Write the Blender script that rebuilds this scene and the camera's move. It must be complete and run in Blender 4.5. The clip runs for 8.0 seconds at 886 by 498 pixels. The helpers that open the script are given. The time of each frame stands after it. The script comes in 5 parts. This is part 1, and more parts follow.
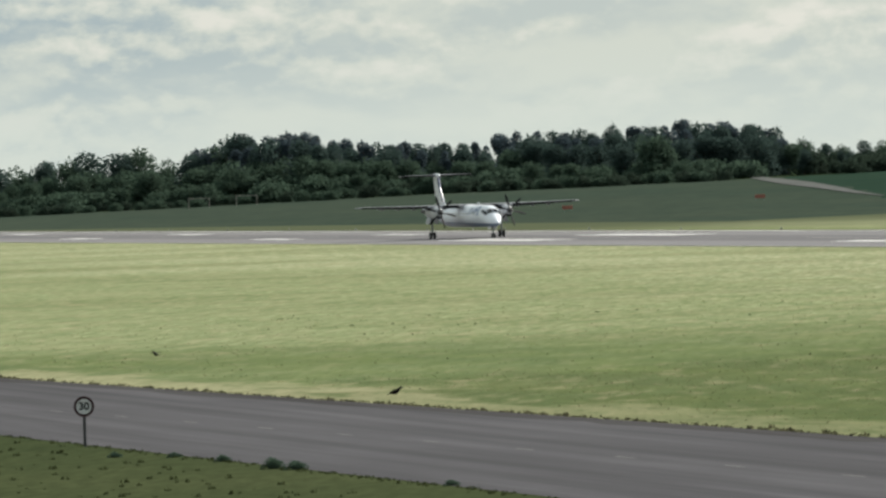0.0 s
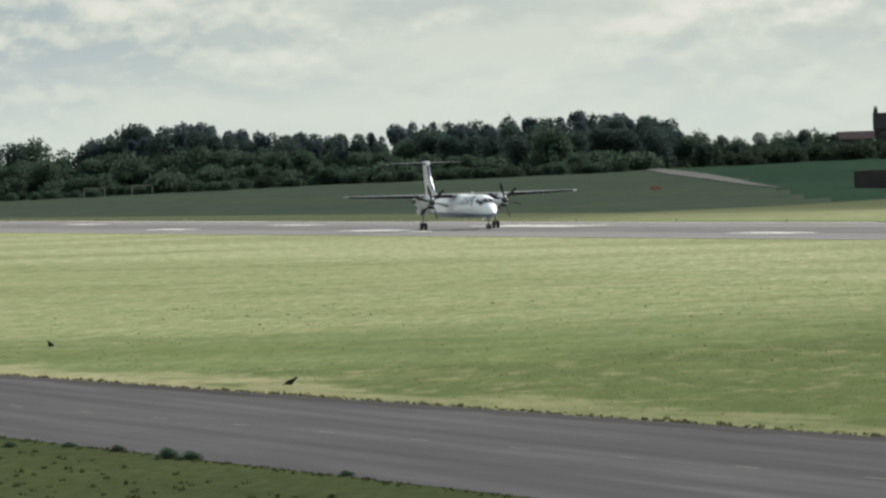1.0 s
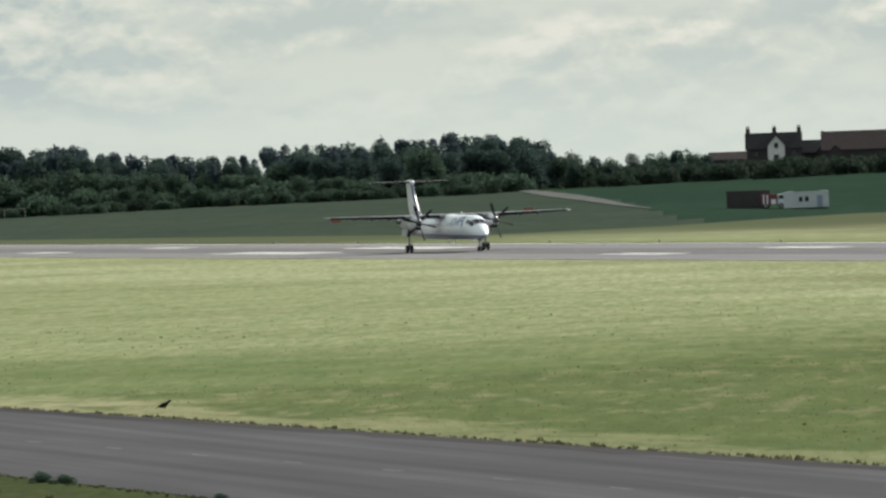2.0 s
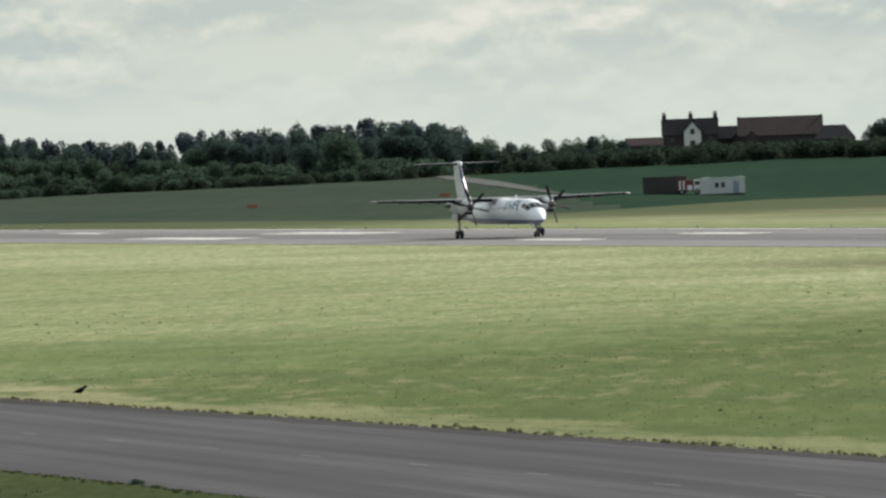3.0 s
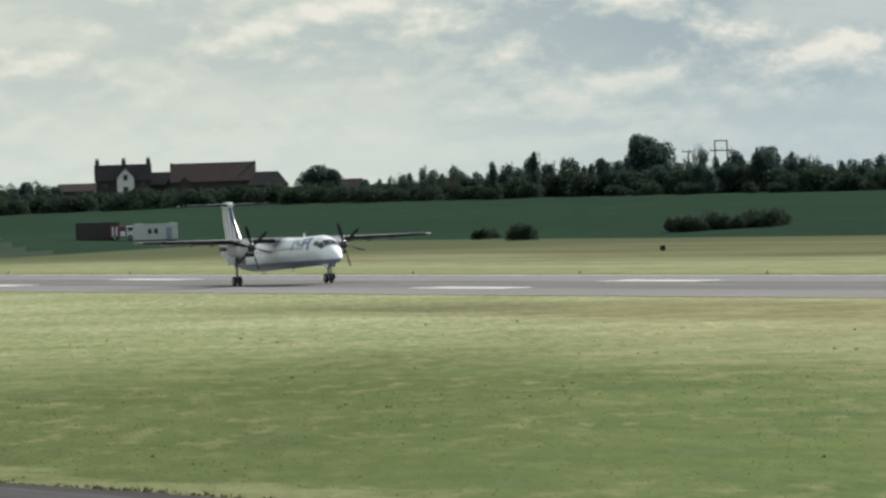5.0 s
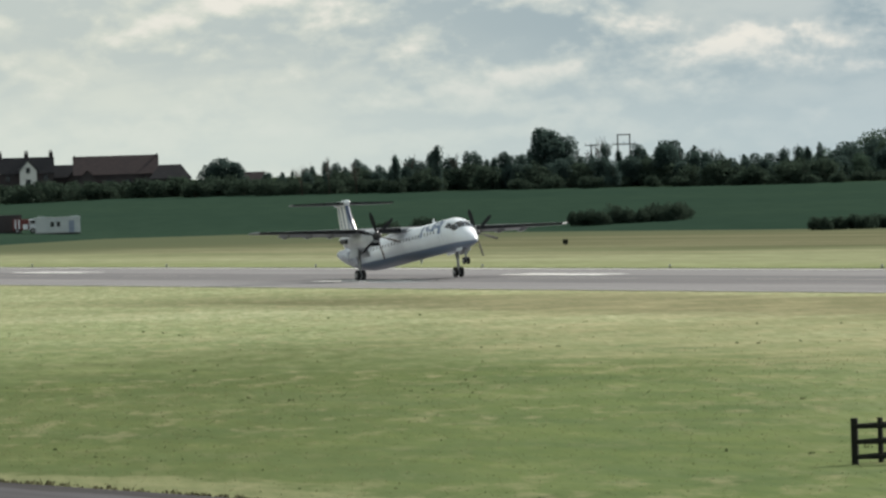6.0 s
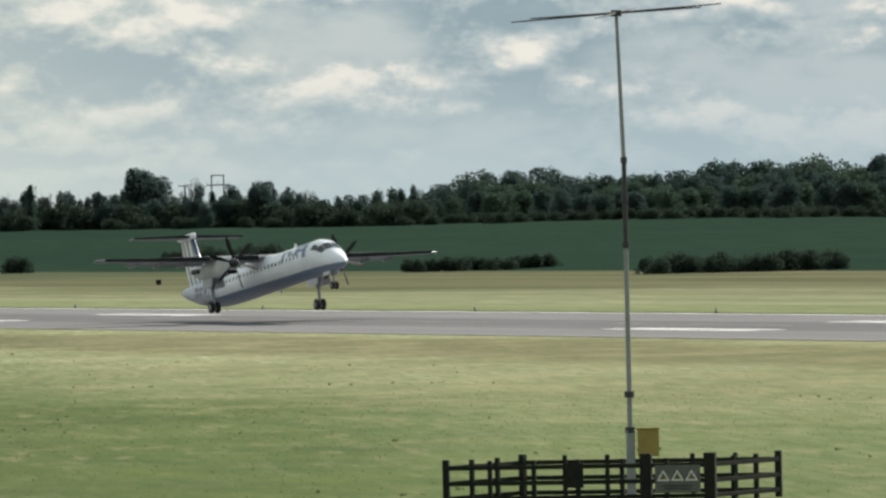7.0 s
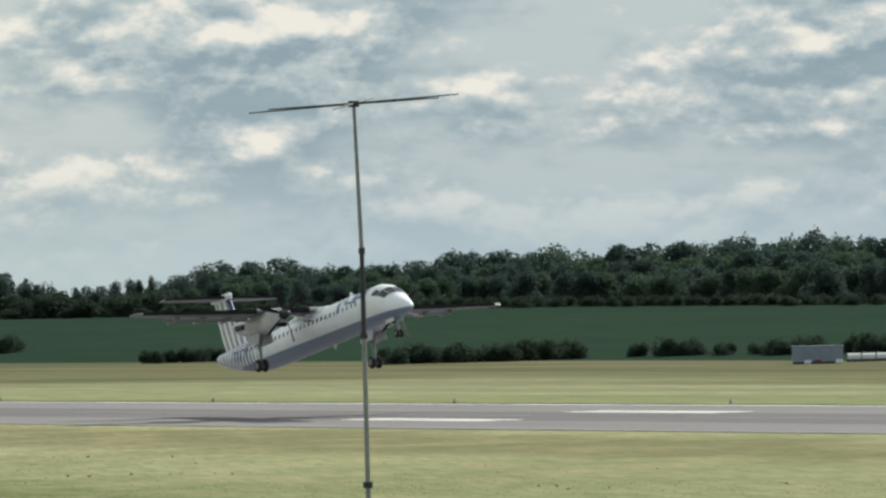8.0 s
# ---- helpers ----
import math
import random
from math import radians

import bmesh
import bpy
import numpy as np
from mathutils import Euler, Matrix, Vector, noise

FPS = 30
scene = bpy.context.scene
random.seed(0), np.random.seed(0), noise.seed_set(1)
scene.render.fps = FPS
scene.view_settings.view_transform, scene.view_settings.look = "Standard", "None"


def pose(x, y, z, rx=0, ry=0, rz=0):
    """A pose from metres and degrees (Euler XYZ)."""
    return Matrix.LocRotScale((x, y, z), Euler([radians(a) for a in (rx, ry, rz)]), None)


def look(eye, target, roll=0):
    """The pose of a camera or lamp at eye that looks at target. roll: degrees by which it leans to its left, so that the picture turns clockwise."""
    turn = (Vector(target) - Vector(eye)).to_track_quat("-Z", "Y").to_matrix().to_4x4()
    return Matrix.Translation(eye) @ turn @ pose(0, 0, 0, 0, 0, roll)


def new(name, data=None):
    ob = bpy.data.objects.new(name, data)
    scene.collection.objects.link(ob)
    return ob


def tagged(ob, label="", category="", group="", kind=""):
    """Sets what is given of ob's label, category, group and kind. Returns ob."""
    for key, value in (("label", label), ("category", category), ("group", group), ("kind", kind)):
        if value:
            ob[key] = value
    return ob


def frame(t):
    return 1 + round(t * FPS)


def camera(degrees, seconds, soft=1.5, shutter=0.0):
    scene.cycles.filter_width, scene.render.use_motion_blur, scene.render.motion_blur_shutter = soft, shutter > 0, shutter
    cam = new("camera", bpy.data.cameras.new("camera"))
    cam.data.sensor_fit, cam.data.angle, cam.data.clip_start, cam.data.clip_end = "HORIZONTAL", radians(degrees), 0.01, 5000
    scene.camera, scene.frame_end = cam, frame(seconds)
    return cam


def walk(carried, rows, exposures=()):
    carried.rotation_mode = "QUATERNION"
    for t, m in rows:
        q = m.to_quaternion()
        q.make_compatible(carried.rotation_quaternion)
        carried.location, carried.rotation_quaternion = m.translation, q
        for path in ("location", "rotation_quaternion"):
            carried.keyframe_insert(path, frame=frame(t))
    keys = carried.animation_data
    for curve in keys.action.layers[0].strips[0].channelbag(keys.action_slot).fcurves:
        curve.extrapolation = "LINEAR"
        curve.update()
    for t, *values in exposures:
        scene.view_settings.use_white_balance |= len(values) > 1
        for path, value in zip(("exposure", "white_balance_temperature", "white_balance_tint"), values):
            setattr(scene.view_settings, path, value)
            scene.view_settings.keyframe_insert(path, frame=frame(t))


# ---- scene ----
# ---- camera and its path ----

EYE = (0.0, 0.0, 8.96)
HEAD = 21.574          # the runway runs this many degrees off the line of sight at azimuth 0
SPAN = 230.73          # nearest distance from the camera to the take-off line


def aim(yaw, el, roll):
    """Camera pose at the fixed stand: azimuth and elevation of the view, and the picture's lean, in degrees."""
    y, e = radians(yaw), radians(el)
    way = Vector((math.sin(y) * math.cos(e), math.cos(y) * math.cos(e), math.sin(e)))
    return look(EYE, Vector(EYE) + 100 * way, roll)


cam = camera(6.495, 8.0, soft=2.6)
VIEW = [
    (0.0, -7.923, -0.603, -2.054), (0.3, -7.121, -0.704, -1.774), (0.5, -7.173, -0.701, -1.829), (1.0, -7.159, -0.697, -1.874),
    (1.2, -6.871, -0.812, -1.935), (2.3, -6.08, -0.515, -2.107), (2.5, -5.922, -0.64, -2.09), (3.0, -5.612, -0.695, -2.046),
    (3.1, -5.579, -0.58, -2.039), (3.2, -5.546, -0.548, -2.032), (3.3, -5.496, -0.479, -2.025), (3.4, -5.397, -0.449, -2.018),
    (3.5, -4.957, -0.425, -2.011), (3.6, -4.66, -0.42, -2.011), (3.7, -4.175, -0.517, -2.012), (3.8, -4.072, -0.59, -2.012),
    (3.9, -3.923, -0.645, -2.013), (4.0, -3.861, -0.67, -2.013), (4.1, -3.538, -0.689, -2.015), (4.2, -3.356, -0.678, -2.017),
    (4.3, -3.235, -0.632, -2.02), (4.4, -3.004, -0.622, -2.022), (4.5, -2.802, -0.56, -2.024), (4.6, -2.669, -0.512, -1.99),
    (4.7, -2.6, -0.43, -1.955), (4.8, -2.53, -0.416, -1.921), (4.9, -2.0, -0.46, -1.886), (5.0, -1.442, -0.497, -1.852),
    (5.2, -1.252, -0.565, -1.835), (6.3, 0.106, -0.57, -1.66), (6.5, 1.143, -0.537, -1.773), (6.6, 1.294, -0.51, -1.685),
    (6.7, 1.7, -0.475, -1.598), (6.8, 2.032, -0.437, -1.51), (6.9, 2.19, -0.4, -1.438), (7.0, 2.262, -0.348, -1.366),
    (7.1, 2.417, -0.175, -1.366), (7.2, 2.55, -0.15, -1.366), (7.3, 2.925, -0.108, -1.366), (7.4, 3.54, -0.095, -1.366),
    (7.5, 3.75, -0.074, -1.366), (7.6, 3.92, -0.06, -1.399), (7.7, 4.15, -0.005, -1.432), (7.8, 4.165, 0.015, -1.464),
    (7.9, 4.19, 0.235, -1.497), (8.0, 4.2, 0.269, -1.53)]
walk(cam, [(t, aim(y, e, r)) for t, y, e, r in VIEW])

# ---- light ----
SUN_AZ, SUN_EL = 41.0, 33.0
scene.view_settings.exposure = 0.53
world = bpy.data.worlds.new("sky")
scene.world = world
world.use_nodes = True


def build_sky():
    nt = world.node_tree
    nt.nodes.clear()
    N, L = nt.nodes.new, nt.links.new
    out, bg = N("ShaderNodeOutputWorld"), N("ShaderNodeBackground")
    sky = N("ShaderNodeTexSky")
    sky.sky_type, sky.sun_disc = "NISHITA", False
    sky.sun_elevation, sky.sun_rotation = radians(SUN_EL), radians(SUN_AZ)
    sky.dust_density, sky.air_density = 2.0, 1.0
    co = N("ShaderNodeTexCoord").outputs["Generated"]

    def put(socket, v):
        if isinstance(v, bpy.types.NodeSocket): L(v, socket)
        else: socket.default_value = v

    def mix(fac, a, b, blend="MIX"):
        m = N("ShaderNodeMix"); m.data_type, m.blend_type = "RGBA", blend
        put(m.inputs[0], fac); put(m.inputs[6], a); put(m.inputs[7], b)
        return m.outputs[2]

    def calc(op, a, b):
        m = N("ShaderNodeMath"); m.operation = op
        put(m.inputs[0], a); put(m.inputs[1], b)
        return m.outputs[0]

    def span(v, lo, hi, a=0.0, b=1.0):
        r = N("ShaderNodeMapRange"); r.interpolation_type = "SMOOTHSTEP"
        put(r.inputs[0], v)
        for k, x in zip((1, 2, 3, 4), (lo, hi, a, b)): r.inputs[k].default_value = x
        return r.outputs[0]

    def noise_at(scale, where, detail, rough=0.55, warp=0.0):
        mp, nz = N("ShaderNodeMapping"), N("ShaderNodeTexNoise")
        mp.inputs["Scale"].default_value, mp.inputs["Location"].default_value = scale, where
        L(co, mp.inputs[0]); L(mp.outputs[0], nz.inputs[0])
        nz.inputs["Scale"].default_value = 1.0
        nz.inputs["Detail"].default_value, nz.inputs["Roughness"].default_value, nz.inputs["Distortion"].default_value = detail, rough, warp
        return nz.outputs[0]

    sep = N("ShaderNodeSeparateXYZ"); L(co, sep.inputs[0])
    east = span(sep.outputs[0], -0.06, 0.07)
    base = mix(0.88, mix(1.0, sky.outputs[0], (0.075, 0.075, 0.075, 1), "MULTIPLY"), mix(east, (0.485, 0.525, 0.475, 1), (0.34, 0.41, 0.44, 1)))

    def relief(scale, where, lift, detail, rough, warp):
        """A cloud field and how much thinner it is a little higher up, where the sun catches it."""
        low = noise_at(scale, where, detail, rough, warp)
        high = noise_at(scale, (where[0], where[1], where[2] + lift), detail, rough, warp)
        return low, calc("SUBTRACT", low, high)

    body, slope = relief((34, 34, 98), (3.1, 0.4, 2.2), 0.34, 8, 0.50, 0.1)
    puff, edge = relief((95, 95, 165), (7.7, 1.9, 5.3), 0.30, 7, 0.55, 0.1)
    lit = calc("ADD", calc("MULTIPLY", slope, 0.95), calc("MULTIPLY", edge, 0.9))
    strength = calc("ADD", span(sep.outputs[0], -0.07, 0.05, 0.44, 1.0), span(sep.outputs[0], -0.185, -0.13, 0.45, 0.0))
    shade = calc("MULTIPLY", span(body, 0.36, 0.52), span(lit, -0.10, 0.10, 1.0, 0.1))
    c = mix(calc("MULTIPLY", shade, strength), base, (0.275, 0.338, 0.36, 1))
    deep = calc("MULTIPLY", calc("MULTIPLY", span(body, 0.42, 0.60), span(lit, -0.12, 0.03, 1.0, 0.0)), calc("MULTIPLY", east, span(sep.outputs[2], 0.006, 0.034, 0.35, 1.0)))
    c = mix(deep, c, (0.20, 0.265, 0.30, 1))
    sunny = span(sep.outputs[0], -0.13, 0.02, 0.6, 1.0)
    glow = calc("MULTIPLY", calc("MULTIPLY", calc("MULTIPLY", span(lit, 0.03, 0.22), span(sep.outputs[2], 0.004, 0.018, 0.3, 1.0)), span(calc("ADD", body, calc("MULTIPLY", puff, 0.5)), 0.58, 0.80)), sunny)
    c = mix(glow, c, (0.62, 0.60, 0.54, 1))
    # haze low over the land
    c = mix(span(sep.outputs[2], 0.002, 0.019, 0.7, 0.0), c, mix(east, (0.485, 0.53, 0.485, 1), (0.335, 0.41, 0.44, 1)))
    L(c, bg.inputs[0]); bg.inputs[1].default_value = 0.95
    L(bg.outputs[0], out.inputs[0])


build_sky()
sun = new("sun", bpy.data.lights.new("sun", "SUN"))
sun.data.energy, sun.data.angle, sun.data.color = 4.6, radians(0.6), (1.0, 0.94, 0.84)
_a, _e = radians(SUN_AZ), radians(SUN_EL)
sun.matrix_world = look((900 * math.sin(_a) * math.cos(_e), 900 * math.cos(_a) * math.cos(_e), 900 * math.sin(_e)), (0, 0, 0))

# ---- materials ----


class Mat:
    """A small builder for node materials."""

    def __init__(self, name, rough=0.8, metal=0.0, spec=0.3):
        self.m = bpy.data.materials.new(name)
        self.m.use_nodes = True
        self.nt = self.m.node_tree
        self.b = self.nt.nodes["Principled BSDF"]
        self.b.inputs["Roughness"].default_value = rough
        self.b.inputs["Metallic"].default_value = metal
        self.b.inputs["Specular IOR Level"].default_value = spec
        self.co = self.nt.nodes.new("ShaderNodeTexCoord").outputs["Object"]

    def node(self, kind):
        return self.nt.nodes.new(kind)

    def put(self, socket, value):
        if isinstance(value, bpy.types.NodeSocket):
            self.nt.links.new(value, socket)
        else:
            socket.default_value = value

    def noise(self, scale, detail=4, lo=0.35, hi=0.65, turn=0.0, rough=0.55, warp=0.0):
        mp, nz, rp = self.node("ShaderNodeMapping"), self.node("ShaderNodeTexNoise"), self.node("ShaderNodeMapRange")
        mp.vector_type = "TEXTURE"
        mp.inputs["Rotation"].default_value = (0, 0, radians(turn))
        mp.inputs["Scale"].default_value = [1 / s for s in scale] if not isinstance(scale, (int, float)) else (1 / scale,) * 3
        self.put(mp.inputs[0], self.co)
        self.put(nz.inputs[0], mp.outputs[0])
        nz.inputs["Scale"].default_value = 1.0
        nz.inputs["Detail"].default_value = detail
        nz.inputs["Roughness"].default_value = rough
        nz.inputs["Distortion"].default_value = warp
        rp.inputs[1].default_value, rp.inputs[2].default_value = lo, hi
        self.put(rp.inputs[0], nz.outputs[0])
        return rp.outputs[0]

    def mix(self, fac, a, b, blend="MIX"):
        m = self.node("ShaderNodeMix")
        m.data_type, m.blend_type = "RGBA", blend
        self.put(m.inputs[0], fac); self.put(m.inputs[6], a); self.put(m.inputs[7], b)
        return m.outputs[2]

    def math(self, op, a, b=0.0):
        m = self.node("ShaderNodeMath"); m.operation = op
        self.put(m.inputs[0], a); self.put(m.inputs[1], b)
        return m.outputs[0]

    def span(self, v, lo, hi, a=0.0, b=1.0):
        r = self.node("ShaderNodeMapRange"); r.interpolation_type = "SMOOTHSTEP"
        self.put(r.inputs[0], v)
        for k, x in zip((1, 2, 3, 4), (lo, hi, a, b)): r.inputs[k].default_value = x
        return r.outputs[0]

    def axes(self):
        s = self.node("ShaderNodeSeparateXYZ"); self.put(s.inputs[0], self.co)
        return s.outputs

    def island(self):
        return self.node("ShaderNodeNewGeometry").outputs["Random Per Island"]

    def object_random(self):
        return self.node("ShaderNodeObjectInfo").outputs["Random"]

    def bump(self, height, strength=0.4, distance=0.05):
        b = self.node("ShaderNodeBump")
        b.inputs["Strength"].default_value, b.inputs["Distance"].default_value = strength, distance
        self.put(b.inputs["Height"], height)
        self.put(self.b.inputs["Normal"], b.outputs[0])

    def done(self, colour):
        self.put(self.b.inputs["Base Color"], colour)
        return self.m


def col(r, g, b):
    return (r, g, b, 1.0)


RUN = HEAD - 90.0      # heading of the runway about z


def grass_mat(name, dry, lush, dark, sizes=(40, 9, 1.2)):
    m = Mat(name, 0.95, spec=0.0)
    big = m.noise((1 / (sizes[0] * 2.5), 1 / sizes[0], 1), 4, 0.36, 0.62, RUN)
    mid = m.noise((1 / sizes[1], 1 / (sizes[1] * 2.5), 1), 6, 0.36, 0.64, 6, 0.65)
    fine = m.noise((1 / sizes[2], 1 / (sizes[2] * 5), 1), 5, 0.32, 0.68, 4, 0.65)
    spot = m.noise(1 / 0.9, 3, 0.62, 0.76)
    c = m.mix(big, dry, lush)
    c = m.mix(m.math("MULTIPLY", mid, 0.55), c, dry)
    c = m.mix(m.math("MULTIPLY", fine, 0.5), c, dark)
    c = m.mix(m.math("MULTIPLY", spot, 0.45), c, dark)
    m.bump(fine, 0.25, 0.05)
    return m.done(c)


M = {}
def airfield_grass(blades=False):
    """Mown grass: dry and pale by the runway, darker and greener towards the road; blades is the same sward for
    standing tufts.
    """
    m = Mat("grass_blades" if blades else "airfield_grass", 0.95, spec=0.0)
    x, y, z = m.axes()
    q = radians(HEAD)
    along = m.math("SUBTRACT", m.math("MULTIPLY", x, math.sin(q)), m.math("MULTIPLY", y, math.cos(q)))
    lat = m.math("SUBTRACT", m.math("ADD", m.math("MULTIPLY", x, math.cos(q)), m.math("MULTIPLY", y, math.sin(q))), SPAN)
    drift = m.noise((1 / 110, 1 / 55, 1), 4, 0.28, 0.72, 2)
    patch = m.noise((1 / 60, 1 / 45, 1), 5, 0.40, 0.60, 2, 0.5)
    streak = m.noise((1 / 15, 1 / 5, 1), 6, 0.36, 0.64, RUN, 0.65)
    fine = m.noise((1 / 0.55, 1 / 7, 1), 5, 0.36, 0.64, 5, 0.65)
    mottle = m.noise((1 / 1.4, 1 / 9, 1), 5, 0.38, 0.62, 2, 0.65)
    speck = m.noise((1 / 0.3, 1 / 4, 1), 3, 0.60, 0.72, 5)
    bloom = m.noise((1 / 7, 1 / 14, 1), 6, 0.48, 0.66, 2, 0.6)
    pale, mid, lush, brown = col(0.435, 0.445, 0.292), col(0.285, 0.318, 0.182), col(0.071, 0.104, 0.045), col(0.250, 0.222, 0.142)
    near = m.span(m.math("ADD", lat, m.math("MULTIPLY", drift, 70)), -70, -18)
    c = m.mix(near, mid, pale)
    c = m.mix(m.math("MULTIPLY", patch, 0.50), c, mid)
    greenness = m.span(m.math("ADD", along, m.math("MULTIPLY", drift, 110)), -385, -235)
    c = m.mix(m.math("MULTIPLY", streak, 0.12), c, brown)
    # darker brown band along the near side of the runway
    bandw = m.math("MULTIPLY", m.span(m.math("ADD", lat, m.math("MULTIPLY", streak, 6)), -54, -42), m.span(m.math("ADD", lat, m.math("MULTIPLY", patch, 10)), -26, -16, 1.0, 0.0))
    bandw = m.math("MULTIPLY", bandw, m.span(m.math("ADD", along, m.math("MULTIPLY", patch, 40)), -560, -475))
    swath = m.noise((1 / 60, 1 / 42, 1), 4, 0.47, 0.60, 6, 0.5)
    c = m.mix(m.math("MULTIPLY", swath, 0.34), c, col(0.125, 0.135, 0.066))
    c = m.mix(m.math("MULTIPLY", mottle, 0.40), c, lush)
    clump = m.noise((1 / 0.5, 1 / 5, 1), 5, 0.40, 0.60, 2, 0.65)
    c = m.mix(m.math("MULTIPLY", clump, 0.48), c, col(0.135, 0.170, 0.070))
    tan = m.noise((1 / 1.6, 1 / 8, 1), 5, 0.52, 0.66, 2, 0.65)
    c = m.mix(m.math("MULTIPLY", tan, 0.35), c, col(0.36, 0.335, 0.21))
    c = m.mix(m.math("MULTIPLY", bloom, 0.32), c, col(0.33, 0.305, 0.19))
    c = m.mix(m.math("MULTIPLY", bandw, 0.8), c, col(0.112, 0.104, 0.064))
    greenness = m.math("MULTIPLY", greenness, m.span(x, 5, 17, 1.05, 0.55))
    c = m.mix(m.math("MULTIPLY", greenness, 0.80), c, m.mix(streak, lush, col(0.112, 0.144, 0.054)))
    # straw-coloured belt this side of the runway
    straw = m.math("MULTIPLY", m.span(m.math("ADD", lat, m.math("MULTIPLY", streak, 22)), -98, -66), m.span(x, -16, 2, 0.0, 0.55))
    c = m.mix(m.math("MULTIPLY", straw, m.math("ADD", m.math("MULTIPLY", bloom, 0.7), 0.45)), c, col(0.335, 0.308, 0.19))
    # darker olive tone in the corner by the road
    corner = m.math("SUBTRACT", y, m.math("ADD", m.math("MULTIPLY", x, 3.4), 481.0))
    corner = m.span(m.math("ADD", corner, m.math("ADD", m.math("MULTIPLY", m.math("SUBTRACT", streak, 0.5), 44), m.math("MULTIPLY", m.math("SUBTRACT", drift, 0.5), 80))), -44, 16, 1.0, 0.0)
    corner = m.math("MULTIPLY", corner, m.math("MULTIPLY", m.span(x, -14, 4, 0.50, 0.0), m.math("ADD", m.math("MULTIPLY", mottle, 0.5), 0.6)))
    c = m.mix(corner, c, col(0.075, 0.088, 0.040))
    # straw showing through in small patches, thicker in some stretches than in others
    c = m.mix(m.math("MULTIPLY", m.math("MULTIPLY", tan, m.math("ADD", patch, 0.35)), 0.34), c, col(0.29, 0.262, 0.165))
    # dry fringe along the perimeter road
    beside = m.math("SUBTRACT", m.math("ADD", lat, 148.4), m.math("MULTIPLY", along, 0.051))
    fringe = m.span(m.math("SUBTRACT", beside, m.math("MULTIPLY", streak, 7)), -1.5, 3.0, 1.0, 0.0)
    c = m.mix(m.math("MULTIPLY", fringe, m.span(along, -330, -250, 0.66, 0.32)), c, col(0.33, 0.31, 0.20))
    if blades:
        c = m.mix(m.math("MULTIPLY", m.island(), 0.45), c, col(0.30, 0.31, 0.165))
        m.done(c)
        t, mx = m.node("ShaderNodeBsdfTranslucent"), m.node("ShaderNodeMixShader")
        m.put(t.inputs["Color"], c)
        mx.inputs[0].default_value = 0.5
        m.nt.links.new(m.b.outputs[0], mx.inputs[1]); m.nt.links.new(t.outputs[0], mx.inputs[2])
        m.nt.links.new(mx.outputs[0], m.nt.nodes["Material Output"].inputs[0])
        return m.m
    c = m.mix(m.math("MULTIPLY", fine, 0.30), c, lush)
    c = m.mix(m.math("MULTIPLY", speck, 0.48), c, col(0.06, 0.072, 0.032))
    return m.done(c)


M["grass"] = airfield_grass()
M["blades"] = airfield_grass(True)
M["verge"] = grass_mat("verge_grass", col(0.062, 0.074, 0.036), col(0.044, 0.058, 0.028), col(0.022, 0.030, 0.015), (12, 2.2, 0.5))


def strip_mat():
    """Grass beyond the runway: pale and green by the asphalt, brown and rough towards the fields."""
    m = Mat("far_strip_grass", 0.95, spec=0.0)
    x, y, z = m.axes()
    q = radians(HEAD)
    lat = m.math("SUBTRACT", m.math("ADD", m.math("MULTIPLY", x, math.cos(q)), m.math("MULTIPLY", y, math.sin(q))), SPAN)
    wander = m.noise((1 / 120, 1 / 40, 1), 5, 0.25, 0.75, RUN)
    tracks = m.noise((1 / 140, 1 / 9, 1), 5, 0.40, 0.62, RUN)
    tuft = m.noise((1 / 3, 1 / 14, 1), 5, 0.38, 0.62, 4, 0.65)
    c = m.mix(tracks, col(0.262, 0.270, 0.168), col(0.198, 0.218, 0.125))
    c = m.mix(m.math("MULTIPLY", m.span(lat, 27, 52, 1.0, 0.0), 0.6), c, col(0.165, 0.205, 0.09))
    far = m.span(m.math("ADD", lat, m.math("MULTIPLY", wander, 50)), 78, 138)
    c = m.mix(far, c, m.mix(tracks, col(0.15, 0.142, 0.09), col(0.095, 0.104, 0.06)))
    reach = m.math("SQRT", m.math("ADD", m.math("MULTIPLY", x, x), m.math("MULTIPLY", y, y)))
    c = m.mix(m.span(m.math("ADD", reach, m.math("MULTIPLY", wander, 80)), 960, 1160), c, col(0.080, 0.094, 0.058))
    c = m.mix(m.math("MULTIPLY", tuft, 0.3), c, col(0.09, 0.10, 0.055))
    return m.done(c)


M["strip"] = strip_mat()
M["crop"] = grass_mat("crop_field", col(0.028, 0.050, 0.035), col(0.022, 0.042, 0.031), col(0.018, 0.035, 0.025), (70, 20, 4))
# extra blue in the hill's greens stands in for the air's haze
M["rough"] = grass_mat("hazy_hill_grass", col(0.052, 0.067, 0.050), col(0.040, 0.058, 0.045), col(0.030, 0.043, 0.034), (60, 20, 4))
M["lip"] = grass_mat("unmown_lip", col(0.05, 0.055, 0.03), col(0.075, 0.08, 0.04), col(0.03, 0.035, 0.02), (9, 3, 1))
M["wood_floor"] = grass_mat("woodland_floor", col(0.03, 0.045, 0.02), col(0.025, 0.04, 0.02), col(0.015, 0.02, 0.012), (20, 8, 2))


